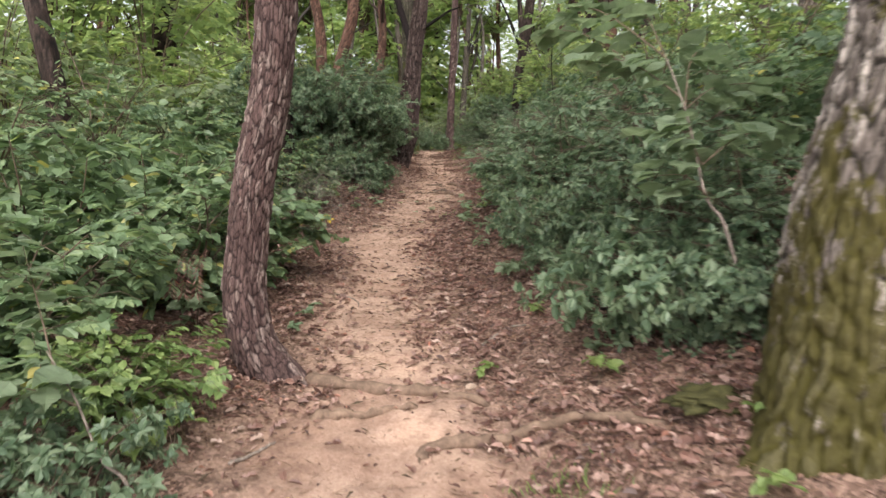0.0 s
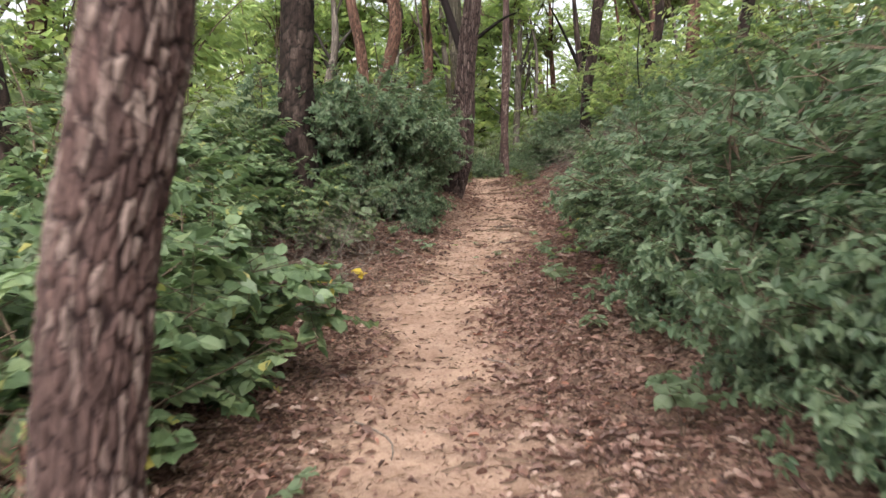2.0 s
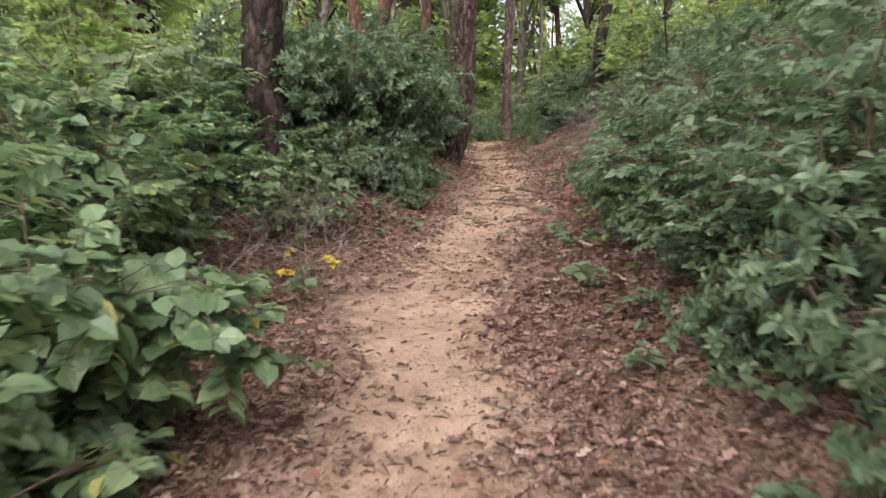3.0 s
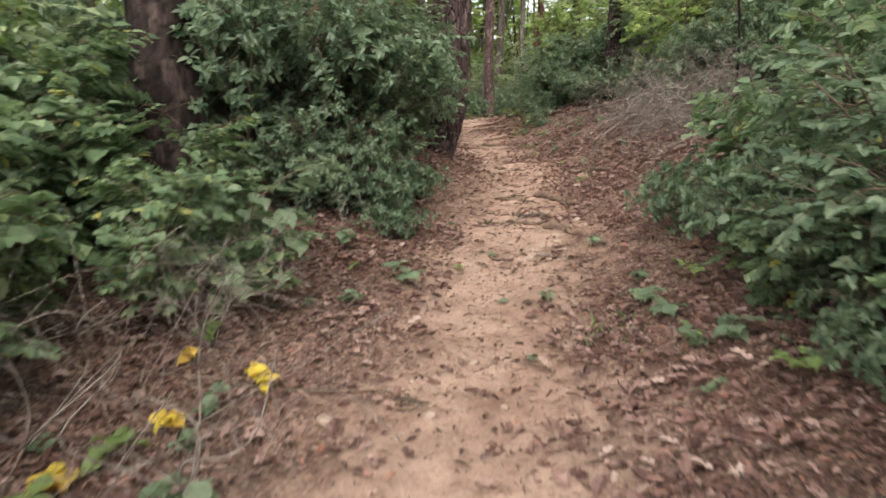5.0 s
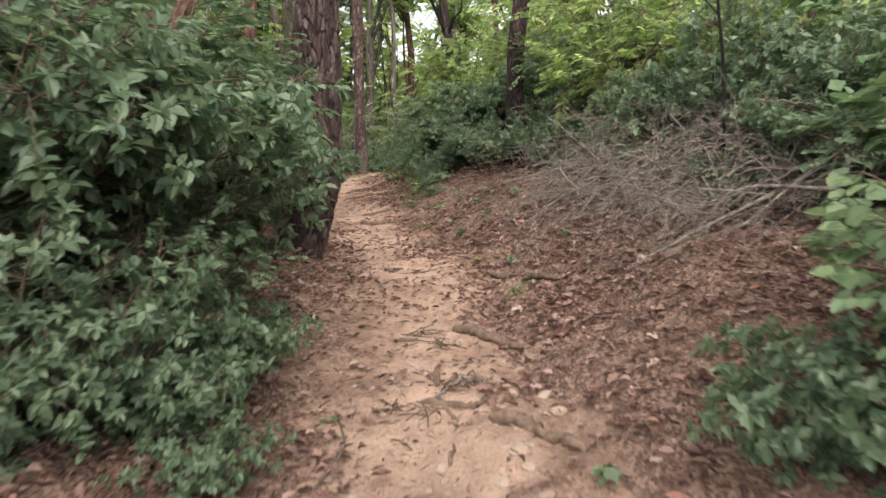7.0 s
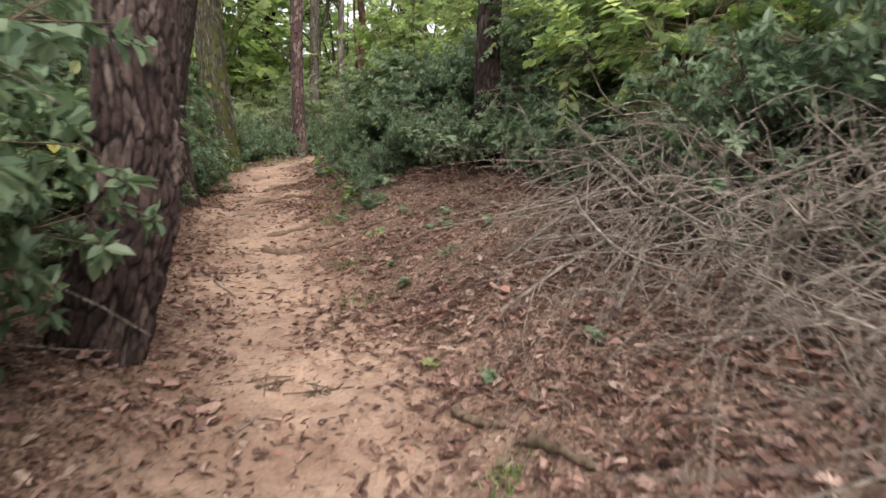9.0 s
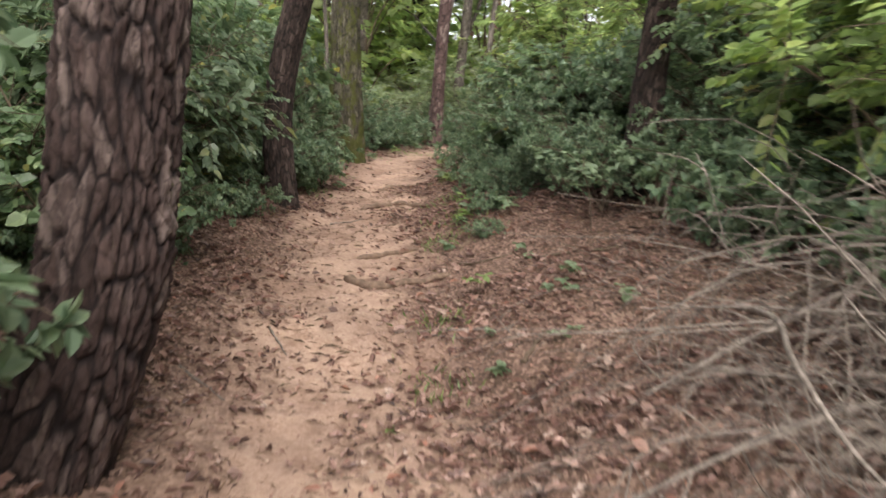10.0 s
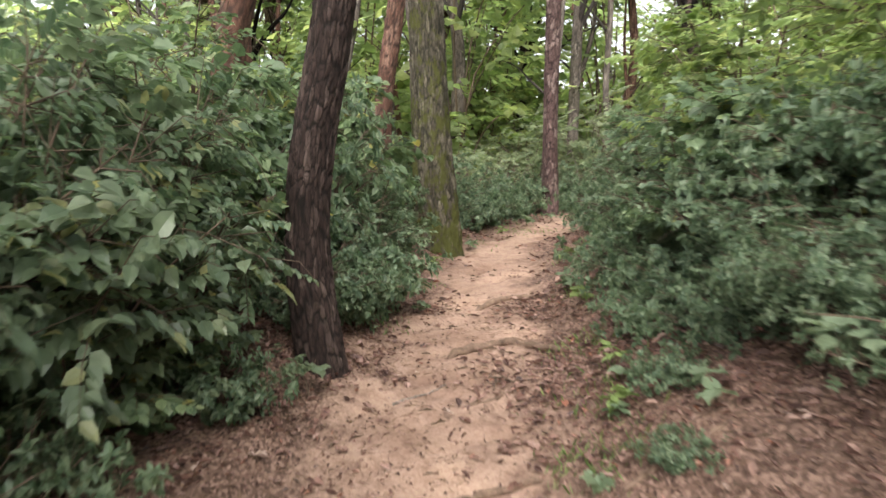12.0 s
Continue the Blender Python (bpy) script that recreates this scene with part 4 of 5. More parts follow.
LEAF_FINE = (np.array([(0, 0, 0.0)] + [(u, -w, 0.10 * w + 0.05 * math.sin(9 * u)) for u, w in ((0.08, 0.14), (0.2, 0.30), (0.36, 0.40), (0.54, 0.39), (0.72, 0.27), (0.87, 0.12))] + [(1, 0, -0.14)]
                      + [(u, w, 0.10 * w + 0.05 * math.cos(8 * u)) for u, w in ((0.87, 0.12), (0.72, 0.27), (0.54, 0.39), (0.36, 0.40), (0.2, 0.30), (0.08, 0.14))] + [(0.2, 0, -0.03), (0.36, 0, -0.04), (0.54, 0, -0.05), (0.72, 0, -0.07), (0.87, 0, -0.1)]),
             [np.array([(0, 1, 2, 14), (14, 2, 3, 15), (15, 3, 4, 16), (16, 4, 5, 17), (17, 5, 6, 18), (0, 14, 12, 13), (14, 15, 11, 12), (15, 16, 10, 11), (16, 17, 9, 10), (17, 18, 8, 9)]), np.array([(18, 6, 7), (18, 7, 8)])])
LEAF_ONE = {"green": leaf_mesh(LEAF_SMALL, LEAF_FINE), "bright": leaf_mesh(LEAF_BRIGHT, LEAF_FINE, 0.85), "broad": leaf_mesh(LEAF_PALE, LEAF_FINE, 1.05), "yellow": leaf_mesh(LEAF_YELLOW, LEAF_FINE), "brown": leaf_mesh(LITTER, LEAF_FINE)}


def put_leaf(parent, mat, p, az, pitch, roll, size):
    ob = part("leaf", LEAF_ONE[mat], parent)
    ob.matrix_basis = pose(*p, roll, -pitch, az) @ Matrix.Scale(size, 4)
    return ob


def seedling(seed, mat, n, tall, leaf, label):
    """A small plant: a few thin stems with leaves spread round their tips."""
    rng = np.random.default_rng(seed)
    ob = tagged(new("seedling"), label, "plant", "seedlings on the verge")
    for k in range(max(1, n // 5)):
        az = rng.uniform(0, 2 * math.pi)
        top = np.array([math.cos(az) * tall * rng.uniform(0.1, 0.6), math.sin(az) * tall * rng.uniform(0.1, 0.6), tall * rng.uniform(0.6, 1)])
        v, f = tubes([(curve_through([(0, 0, -0.03), top * (0.3, 0.3, 0.6), top], 6), np.linspace(0.003, 0.0015, 6))], 5)
        part("stem", mesh_from("stem", v, f, TWIG, True), ob)
        for i in range(5):
            at = top * rng.uniform(0.7, 1.0)
            put_leaf(ob, mat, at, i * 72 + rng.uniform(-25, 25), rng.uniform(-30, 15), rng.uniform(-25, 25), leaf * rng.uniform(0.7, 1.2))
    return ob


SEEDLINGS = {"green": [seedling(200 + k, "green", 10, 0.12, 0.075, "small green seedling in the leaf litter") for k in range(3)],
             "bright": [seedling(210 + k, "bright", 10, 0.14, 0.07, "bright green seedling in the leaf litter") for k in range(2)],
             "broad": [seedling(220 + k, "broad", 15, 0.3, 0.11, "broad-leaved seedling beside the trail") for k in range(2)],
             "yellow": [seedling(230 + k, "yellow", 10, 0.15, 0.1, "seedling with yellowed autumn leaves") for k in range(2)]}
USED = {}
SPOTS = [("green", -0.93, 4.63, 1), ("green", -0.99, 4.3, 0.9), ("bright", 0.23, 3.55, 0.9), ("bright", 0.72, 3.0, 1.1), ("green", 0.49, 5.25, 1.4), ("green", 0.40, 6.04, 1.2), ("green", -0.93, 9.69, 1.2), ("green", -1.15, 9.25, 1.1),
         ("green", 0.40, 8.4, 1.5), ("bright", 0.5, 7.95, 1.2), ("bright", -1.67, 9.98, 1.3), ("green", -1.35, 10.17, 1.3), ("bright", -1.77, 8.78, 1), ("green", 0.28, 10.4, 0.9), ("green", -0.13, 9.4, 0.7), ("green", 0.33, 8.9, 1.2),
         ("bright", 0.54, 17.2, 1.1), ("green", 0.58, 14.7, 0.9), ("green", 0.92, 14.74, 0.8), ("bright", 0.59, 15.7, 1.0), ("green", 1.25, 14.84, 0.9), ("green", 0.40, 16.73, 0.8), ("broad", -1.0, 17.45, 0.8), ("green", 0.75, 17.75, 1.3),
         ("green", 0.89, 16.93, 1.2), ("bright", 0.54, 17.62, 1.1), ("green", 0.48, 17.19, 1.0), ("green", 0.61, 17.4, 1.2), ("broad", -1.33, 17.4, 0.9), ("bright", -1.84, 7.48, 1.4), ("bright", -1.77, 7.84, 1.2), ("bright", -1.92, 7.15, 1.4),
         ("green", 0.28, 9.1, 1.0), ("green", -1.57, 8.22, 1.1), ("yellow", -1.46, 8.44, 0.85), ("yellow", -1.72, 8.1, 0.75), ("yellow", -1.78, 8.6, 0.7), ("yellow", -1.85, 7.7, 0.8), ("broad", -1.45, 10.7, 1.0), ("broad", -1.6, 8.9, 1.2),
         ("broad", 0.85, 8.7, 1.2), ("broad", 0.95, 7.6, 1.3), ("broad", 1.05, 9.6, 1.1), ("broad", -1.55, 4.15, 1.2), ("bright", -1.15, 2.75, 1.4), ("bright", -1.25, 2.45, 1.5), ("broad", -1.7, 2.0, 1.3), ("bright", 1.15, 2.25, 1.0),
         ("bright", 1.0, 1.95, 0.9), ("green", -0.72, 19.4, 1.2), ("green", -0.95, 20.0, 1.4), ("bright", -0.9, 20.9, 1.3), ("green", -0.75, 22.4, 1.5), ("bright", -0.4, 23.6, 1.4), ("green", -0.1, 25.0, 1.6), ("green", 0.3, 26.2, 1.6),
         ("bright", 0.45, 18.9, 1.2), ("green", 0.42, 19.6, 1.2), ("bright", 0.4, 20.6, 1.3), ("green", 0.62, 22.0, 1.4), ("broad", -1.2, 15.0, 1.0), ("broad", -1.25, 14.5, 0.9), ("green", 0.75, 13.2, 0.7), ("green", 1.1, 13.0, 0.7), ("green", 0.9, 16.2, 0.8)]
verge = np.random.default_rng(12)
for k in range(60):
    y = verge.choice([verge.uniform(6.6, 9.8), verge.uniform(14.5, 21), verge.uniform(3, 12)])
    side = 1 if k % 3 else -1
    SPOTS.append((("green", "bright", "green", "green", "broad")[k % 5], float(way_x(y)) + side * verge.uniform(0.75, 1.5), y, verge.uniform(0.5, 0.95)))
for k, (key, x, y, size) in enumerate(SPOTS):
    pool = SEEDLINGS[key]
    m = pose(x, y, float(surface(x, y)) - 0.005, 0, 0, k * 77 % 360) @ Matrix.Scale(size, 4)
    i = k % len(pool)
    if (key, i) in USED:
        first = pool[i].scale[0]
        copy_thing(pool[i], m @ Matrix.Scale(1 / first, 4))
    else:
        USED[key, i] = True
        pool[i].matrix_basis = m


def large_leaf_sapling(label, x, y, lines, mat, seed, leaf, bark=None):
    """A sapling of a few bare stems with large single leaves along their upper parts."""
    rng = np.random.default_rng(seed)
    ob = thing("sapling", x, y, label, "sapling", "saplings")
    for ctrl, r, n in lines:
        line = curve_through(ctrl, 24)
        v, f = tubes([(line, np.linspace(r, r * 0.3, 24))], 7)
        part("stem", mesh_from("stem", v, f, bark or (DRY_WOOD if r > 0.008 else TWIG), True), ob)
        d = line[-1] - line[0]
        az = math.degrees(math.atan2(d[1], d[0]))
        n = n * 2
        for k in range(n):
            p = line[int(23 * (0.35 + 0.65 * (k + 0.5) / n))] if r < 0.008 else line[int(23 * (0.7 + 0.3 * (k + 0.5) / n))]
            put_leaf(ob, mat, p + rng.normal(0, 0.03, 3), az + (55 if k % 2 else -55) + rng.uniform(-25, 25), rng.uniform(-35, 5), rng.uniform(-20, 20), leaf * rng.uniform(0.7, 1.2))
    return ob


large_leaf_sapling("sapling with large pale green leaves on a bent grey stem", 1.34, 2.70,
                   [([(0, 0, -0.05), (-0.03, 0.05, 0.16), (-0.10, 0.1, 0.32), (-0.13, 0.2, 0.51), (-0.19, 0.25, 0.62), (-0.24, 0.35, 0.95), (-0.3, 0.5, 1.25)], 0.012, 5),
                    ([(-0.17, 0.24, 0.6), (-0.28, 0.25, 0.7), (-0.42, 0.25, 0.7)], 0.004, 5), ([(-0.2, 0.27, 0.75), (-0.02, 0.3, 0.88), (0.16, 0.3, 0.88)], 0.004, 7), ([(-0.2, 0.27, 0.75), (-0.28, 0.3, 0.9), (-0.36, 0.3, 0.9)], 0.004, 6),
                    ([(-0.24, 0.4, 1.0), (-0.15, 0.6, 1.25), (-0.04, 0.7, 1.34)], 0.005, 7), ([(-0.25, 0.4, 1.05), (-0.45, 0.5, 1.22), (-0.63, 0.6, 1.27)], 0.005, 8), ([(-0.28, 0.5, 1.2), (-0.35, 0.7, 1.5), (-0.44, 0.8, 1.58)], 0.005, 7),
                    ([(-0.3, 0.5, 1.25), (-0.55, 0.7, 1.5), (-0.72, 0.9, 1.58)], 0.005, 7), ([(-0.45, 0.5, 1.22), (-0.65, 0.7, 1.4), (-0.86, 0.8, 1.44)], 0.004, 7), ([(-0.24, 0.4, 1.0), (-0.05, 0.55, 1.12), (0.2, 0.6, 1.15)], 0.004, 7)], "broad", 301, 0.15)
large_leaf_sapling("thin bent sapling with a few mottled leaves", -1.08, 2.25,
                   [([(0, 0, -0.05), (-0.04, 0.02, 0.12), (-0.13, 0.03, 0.2), (-0.2, 0.02, 0.42), (-0.28, 0, 0.6)], 0.009, 5), ([(-0.2, 0.02, 0.4), (-0.3, -0.1, 0.5), (-0.42, -0.15, 0.5)], 0.004, 6),
                    ([(-0.26, 0, 0.55), (-0.36, 0.1, 0.75), (-0.4, 0.1, 0.95)], 0.004, 6)], "broad", 302, 0.13)
large_leaf_sapling("thin sapling holding out a spray of pale leaves", -1.75, 9.15,
                   [([(0, 0, -0.05), (0.05, 0.0, 0.3), (0.12, 0.05, 0.6)], 0.006, 5), ([(0.1, 0.03, 0.52), (0.3, 0.1, 0.66), (0.5, 0.15, 0.68)], 0.004, 8), ([(0.08, 0, 0.45), (0.25, 0, 0.42), (0.35, 0, 0.35)], 0.004, 6)], "broad", 303, 0.125)
large_leaf_sapling("dark slender sapling rising from the brush", 1.98, 12.35,
                   [([(0, 0, -0.05), (0.02, 0, 0.8), (-0.03, 0, 1.6), (0.05, 0, 2.4), (0.1, 0, 3.1)], 0.014, 6), ([(0, 0, 1.2), (-0.2, 0.1, 1.5), (-0.4, 0.1, 1.7)], 0.005, 8), ([(-0.02, 0, 1.5), (0.2, 0.1, 1.75), (0.5, 0.2, 1.9)], 0.005, 9),
                    ([(0, 0, 2.0), (-0.25, 0, 2.3), (-0.5, 0.1, 2.4)], 0.005, 9), ([(0.02, 0, 2.2), (0.25, -0.1, 2.45), (0.5, -0.1, 2.6)], 0.005, 9)], "bright", 304, 0.09, BARK_DARK)

large_leaf_sapling("arching privet spray leaning out before the pine trunk", -1.45, 12.95,
                   [([(0, 0, -0.05), (0.05, 0.0, 0.7), (0.12, 0.05, 1.1), (0.4, 0.08, 1.35), (0.75, 0.12, 1.36)], 0.0075, 24), ([(0.1, 0.03, 1.05), (0.35, -0.05, 1.25), (0.7, 0.0, 1.22)], 0.004, 20), ([(0.12, 0.05, 1.1), (0.35, 0, 1.1), (0.62, 0.05, 1.06)], 0.004, 16),
                    ([(0.12, 0.05, 1.1), (0.25, 0.1, 1.5), (0.55, 0.1, 1.65)], 0.004, 18), ([(0.05, 0, 0.45), (0.3, -0.05, 0.62), (0.6, -0.05, 0.62)], 0.004, 10)], "green", 305, 0.065)
large_leaf_sapling("pale-leaved spray reaching over the shaded bank", 1.35, 16.15,
                   [([(0, 0, -0.05), (-0.05, 0.0, 0.3), (-0.2, -0.05, 0.5), (-0.45, -0.1, 0.55)], 0.006, 12), ([(-0.05, 0, 0.35), (0.1, -0.15, 0.55), (0.3, -0.3, 0.55)], 0.004, 12), ([(-0.1, 0, 0.42), (-0.15, -0.25, 0.5), (-0.2, -0.5, 0.42)], 0.004, 10)], "green", 306, 0.08)


# ---- dead wood, roots, stones ----
def laid(points, lift, n=16):
    """A line over the ground through plan points."""
    p = curve_through([(x, y, 0) for x, y in points], n)
    p[:, 2] = surface(p[:, 0], p[:, 1]) + lift
    return p


def wood_piece(name, label, category, points, radius, mat, lift=0.0, group="", taper=0.45, seed=0, sides=9):
    """A root or a stick lying on the ground, uneven along its length, with rounded ends."""
    rng = np.random.default_rng(seed)
    line = laid(points, lift, 22)
    line[:, 2] = np.convolve(np.pad(line[:, 2], 3, mode="edge"), np.ones(7) / 7, "valid")
    line += rng.normal(0, radius * 0.2, line.shape)
    r = np.linspace(radius, radius * taper, 22) * (1 + rng.normal(0, 0.13, 22))
    r[0] *= 0.4
    r[-1] *= 0.3
    if name == "root":
        line[0, 2] -= 1.6 * radius
        line[1, 2] -= 0.5 * radius
        line[-1, 2] -= radius
    v, f = tubes([(line, r)], sides)
    return tagged(new(name, mesh_from(name, v, f, mat, True)), label, category, group)


ROOTS = [([(-0.80, 3.72), (-0.67, 3.60), (-0.43, 3.57), (-0.16, 3.52), (0.04, 3.43), (0.24, 3.28)], 0.046, 0.008), ([(-0.62, 3.18), (-0.51, 3.2), (-0.35, 3.26), (-0.13, 3.32)], 0.036, 0.006),
         ([(-0.10, 2.86), (-0.02, 2.9), (0.17, 2.95), (0.36, 2.93), (0.55, 2.85), (0.95, 2.5)], 0.04, 0.004), ([(-0.28, 16.24), (-0.07, 16.08), (0.19, 16.21), (0.45, 16.32)], 0.034, 0.012),
         ([(-0.25, 16.65), (-0.04, 16.77), (0.21, 16.87)], 0.026, 0.010), ([(-0.42, 18.4), (-0.15, 18.57), (0.12, 18.51), (0.38, 18.15)], 0.034, 0.014), ([(0.5, 16.68), (0.73, 16.76), (0.98, 16.82)], 0.016, 0.002),
         ([(-0.21, 17.61), (0.09, 17.8)], 0.017, -0.003), ([(0.03, 11.0), (0.18, 10.8), (0.30, 10.6)], 0.036, 0.018), ([(0.08, 12.15), (0.25, 11.86), (0.38, 11.72)], 0.034, 0.02),
         ([(-0.25, 11.25), (-0.05, 11.15), (0.06, 11.2)], 0.02, 0.01), ([(-0.1, 11.7), (-0.16, 11.3), (-0.13, 11.0), (-0.22, 10.7)], 0.018, -0.006), ([(-0.45, 5.0), (-0.15, 5.1), (0.1, 5.05)], 0.016, -0.006),
         ([(-0.4, 4.55), (-0.1, 4.75), (0.15, 4.72)], 0.018, -0.007), ([(-0.35, 19.6), (-0.1, 19.9), (0.2, 19.7), (0.36, 19.45)], 0.028, 0.01)]
for k, (pts, r, lift) in enumerate(ROOTS):
    wood_piece("root", "worn bare tree root crossing the sandy trail", "root", pts, r, ROOT, lift, "roots across the trail", 0.55, 400 + k)
STICKS = [([(-1.97, 8.5), (-1.62, 8.53), (-1.33, 8.48), (-0.97, 8.46)], 0.012), ([(0.24, 4.05), (0.38, 4.14), (0.52, 4.1)], 0.010), ([(0.36, 13.5), (0.49, 13.66)], 0.006), ([(0.73, 14.7), (0.81, 14.81), (0.86, 14.9)], 0.013),
          ([(-0.31, 13.12), (-0.21, 13.3)], 0.006), ([(1.15, 11.85), (1.45, 11.72), (1.95, 11.7)], 0.026), ([(0.55, 13.1), (0.68, 12.85)], 0.022), ([(0.72, 12.72), (0.84, 12.42)], 0.024), ([(-1.9, 9.3), (-1.6, 9.1), (-1.4, 9.3)], 0.008),
          ([(-1.95, 8.95), (-1.7, 8.75), (-1.45, 8.85)], 0.007), ([(0.25, 7.0), (0.45, 6.7), (0.7, 6.6)], 0.008), ([(-0.9, 5.5), (-0.7, 5.3), (-0.65, 5.1)], 0.006), ([(-0.75, 10.6), (-0.62, 10.9), (-0.65, 11.2)], 0.008),
          ([(-0.8, 14.6), (-0.55, 14.45)], 0.007), ([(-0.55, 15.2), (-0.4, 14.95)], 0.007), ([(-0.43, 10.4), (-0.31, 10.31)], 0.014), ([(-0.16, 10.27), (-0.09, 10.33), (0.0, 10.33)], 0.011), ([(-0.18, 11.28), (-0.08, 11.36), (0.0, 11.46)], 0.012), ([(-0.3, 11.98), (-0.16, 12.02)], 0.012), ([(-0.03, 11.42), (0.07, 11.36)], 0.018), ([(0.35, 15.3), (0.6, 15.2), (0.8, 15.3)], 0.009), ([(0.45, 16.5), (0.62, 16.3), (0.85, 16.25)], 0.01), ([(-0.6, 17.6), (-0.35, 17.9)], 0.008),
          ([(-0.25, 6.3), (-0.05, 6.15)], 0.007), ([(0.95, 16.0), (1.25, 15.6), (1.5, 15.5)], 0.012), ([(-0.9, 2.7), (-0.75, 2.9)], 0.01)]
for k, (pts, r) in enumerate(STICKS):
    wood_piece("stick", "fallen dry stick lying on the ground", "stick", pts, r, DRY_WOOD if k % 3 and r < 0.02 else TWIG, r * 0.8, "fallen sticks", 0.5, 440 + k, 7)


def stone_mesh(seed):
    rng = np.random.default_rng(seed)
    bm = bmesh.new()
    bmesh.ops.create_icosphere(bm, subdivisions=2, radius=1)
    cuts = [Vector(rng.normal(0, 1, 3)).normalized() for _ in range(7)]
    for v in bm.verts:
        for c in cuts:
            over = v.co.dot(c) - 0.72
            if over > 0:
                v.co -= c * over * 0.9
        v.co.z *= 0.6
        v.co.x *= 1.25
    me = bpy.data.meshes.new("stone")
    bm.to_mesh(me)
    bm.free()
    me.materials.append(STONE)
    return me


STONES = [stone_mesh(500 + k) for k in range(5)]
spot = np.random.default_rng(9)
PLACES = [(-1.14, 8.25, 0.05), (-0.95, 9.0, 0.035), (-0.74, 8.62, 0.03), (-0.75, 8.28, 0.03), (-0.39, 9.19, 0.03), (-0.57, 8.78, 0.035), (0.15, 3.5, 0.045), (0.3, 11.1, 0.045), (-0.15, 10.3, 0.05), (0.05, 10.25, 0.05), (-0.25, 10.05, 0.045), (0.32, 10.96, 0.05), (0.07, 10.7, 0.05), (0.07, 10.58, 0.04), (-0.05, 10.53, 0.04), (-0.25, 10.7, 0.035), (-0.1, 10.44, 0.03), (-0.54, 10.42, 0.04), (-0.6, 10.55, 0.03), (0.08, 10.4, 0.035)]
for k in range(120):
    y = spot.choice([spot.uniform(7.5, 11.6), spot.uniform(1, 20), spot.uniform(8, 15)])
    PLACES.append((way_x(y) + spot.normal(0, 0.33), y, spot.uniform(0.008, 0.026)))
for k, (x, y, r) in enumerate(PLACES):
    ob = tagged(new("stone", STONES[k % 5]), "small pale stone bedded in the trail", "stone", "stones on the trail")
    ob.matrix_basis = pose(x, y, float(surface(x, y)) + 0.02 * r, spot.uniform(-15, 15), spot.uniform(-15, 15), spot.uniform(0, 360)) @ Matrix.Scale(0.8 * r, 4)


def dead_branch(seed, start, end, sag, r, forks, twigs):
    """A bleached dead branch with forks and fine twigs, from start to end."""
    rng = np.random.default_rng(seed)
    a, b = np.array(start, float), np.array(end, float)
    mid = (a + b) / 2 + rng.normal(0, 0.16, 3) * (1, 1, 0.5) + (0, 0, sag)
    main = curve_through([a, (a + mid) / 2 + rng.normal(0, 0.07, 3), mid, (b + mid) / 2 + rng.normal(0, 0.06, 3), b], 20)
    pieces, fine = [[(main, np.linspace(r, r * 0.3, 20))]], []
    d = (b - a) / np.linalg.norm(b - a)
    for k in range(forks):
        i = int(rng.uniform(3, 19))
        out = d * rng.uniform(-0.1, 1.0) + rng.normal(0, 0.7, 3) * (1, 1, 0.6)
        L = rng.uniform(0.2, 0.62)
        p = main[i]
        bend = rng.normal(0, 0.42, 3)
        fork = curve_through([p, p + out * L * 0.5 + bend * L, p + out * L - (0, 0, 0.22 * L)], 9)
        rr = r * 0.45 * (1 - i / 28)
        pieces.append([(fork, np.linspace(rr, rr * 0.3, 9))])
        for m in range(twigs):
            j = int(rng.uniform(2, 9))
            o2 = out * 0.6 + rng.normal(0, 0.6, 3)
            L2 = rng.uniform(0.12, 0.4)
            q = fork[j]
            fine.append((curve_through([q, q + o2 * L2 * 0.5 + rng.normal(0, 0.03, 3), q + o2 * L2 - (0, 0, 0.3 * L2)], 5), np.linspace(rr * 0.45, 0.0014, 5)))
    meshes = []
    for lines in pieces + [fine]:
        v, f = tubes(lines, 5)
        v[:, 2] = np.clip(v[:, 2], surface(v[:, 0], v[:, 1]) + 0.004, max(start[2], end[2]) + 0.3)
        meshes.append(mesh_from("branch" if not meshes else "branchwork" if lines is fine else "fork", v, f, DRY_WOOD, True))
    return meshes


def add_branch(meshes, thing):
    """One dead branch of a thing, its forks and its fine twigs under it."""
    branch = part("branch", meshes[0], thing)
    for mesh in meshes[1:-1]:
        part("fork", mesh, branch)
    tagged(part("branchwork", meshes[-1], branch), kind="stuff")


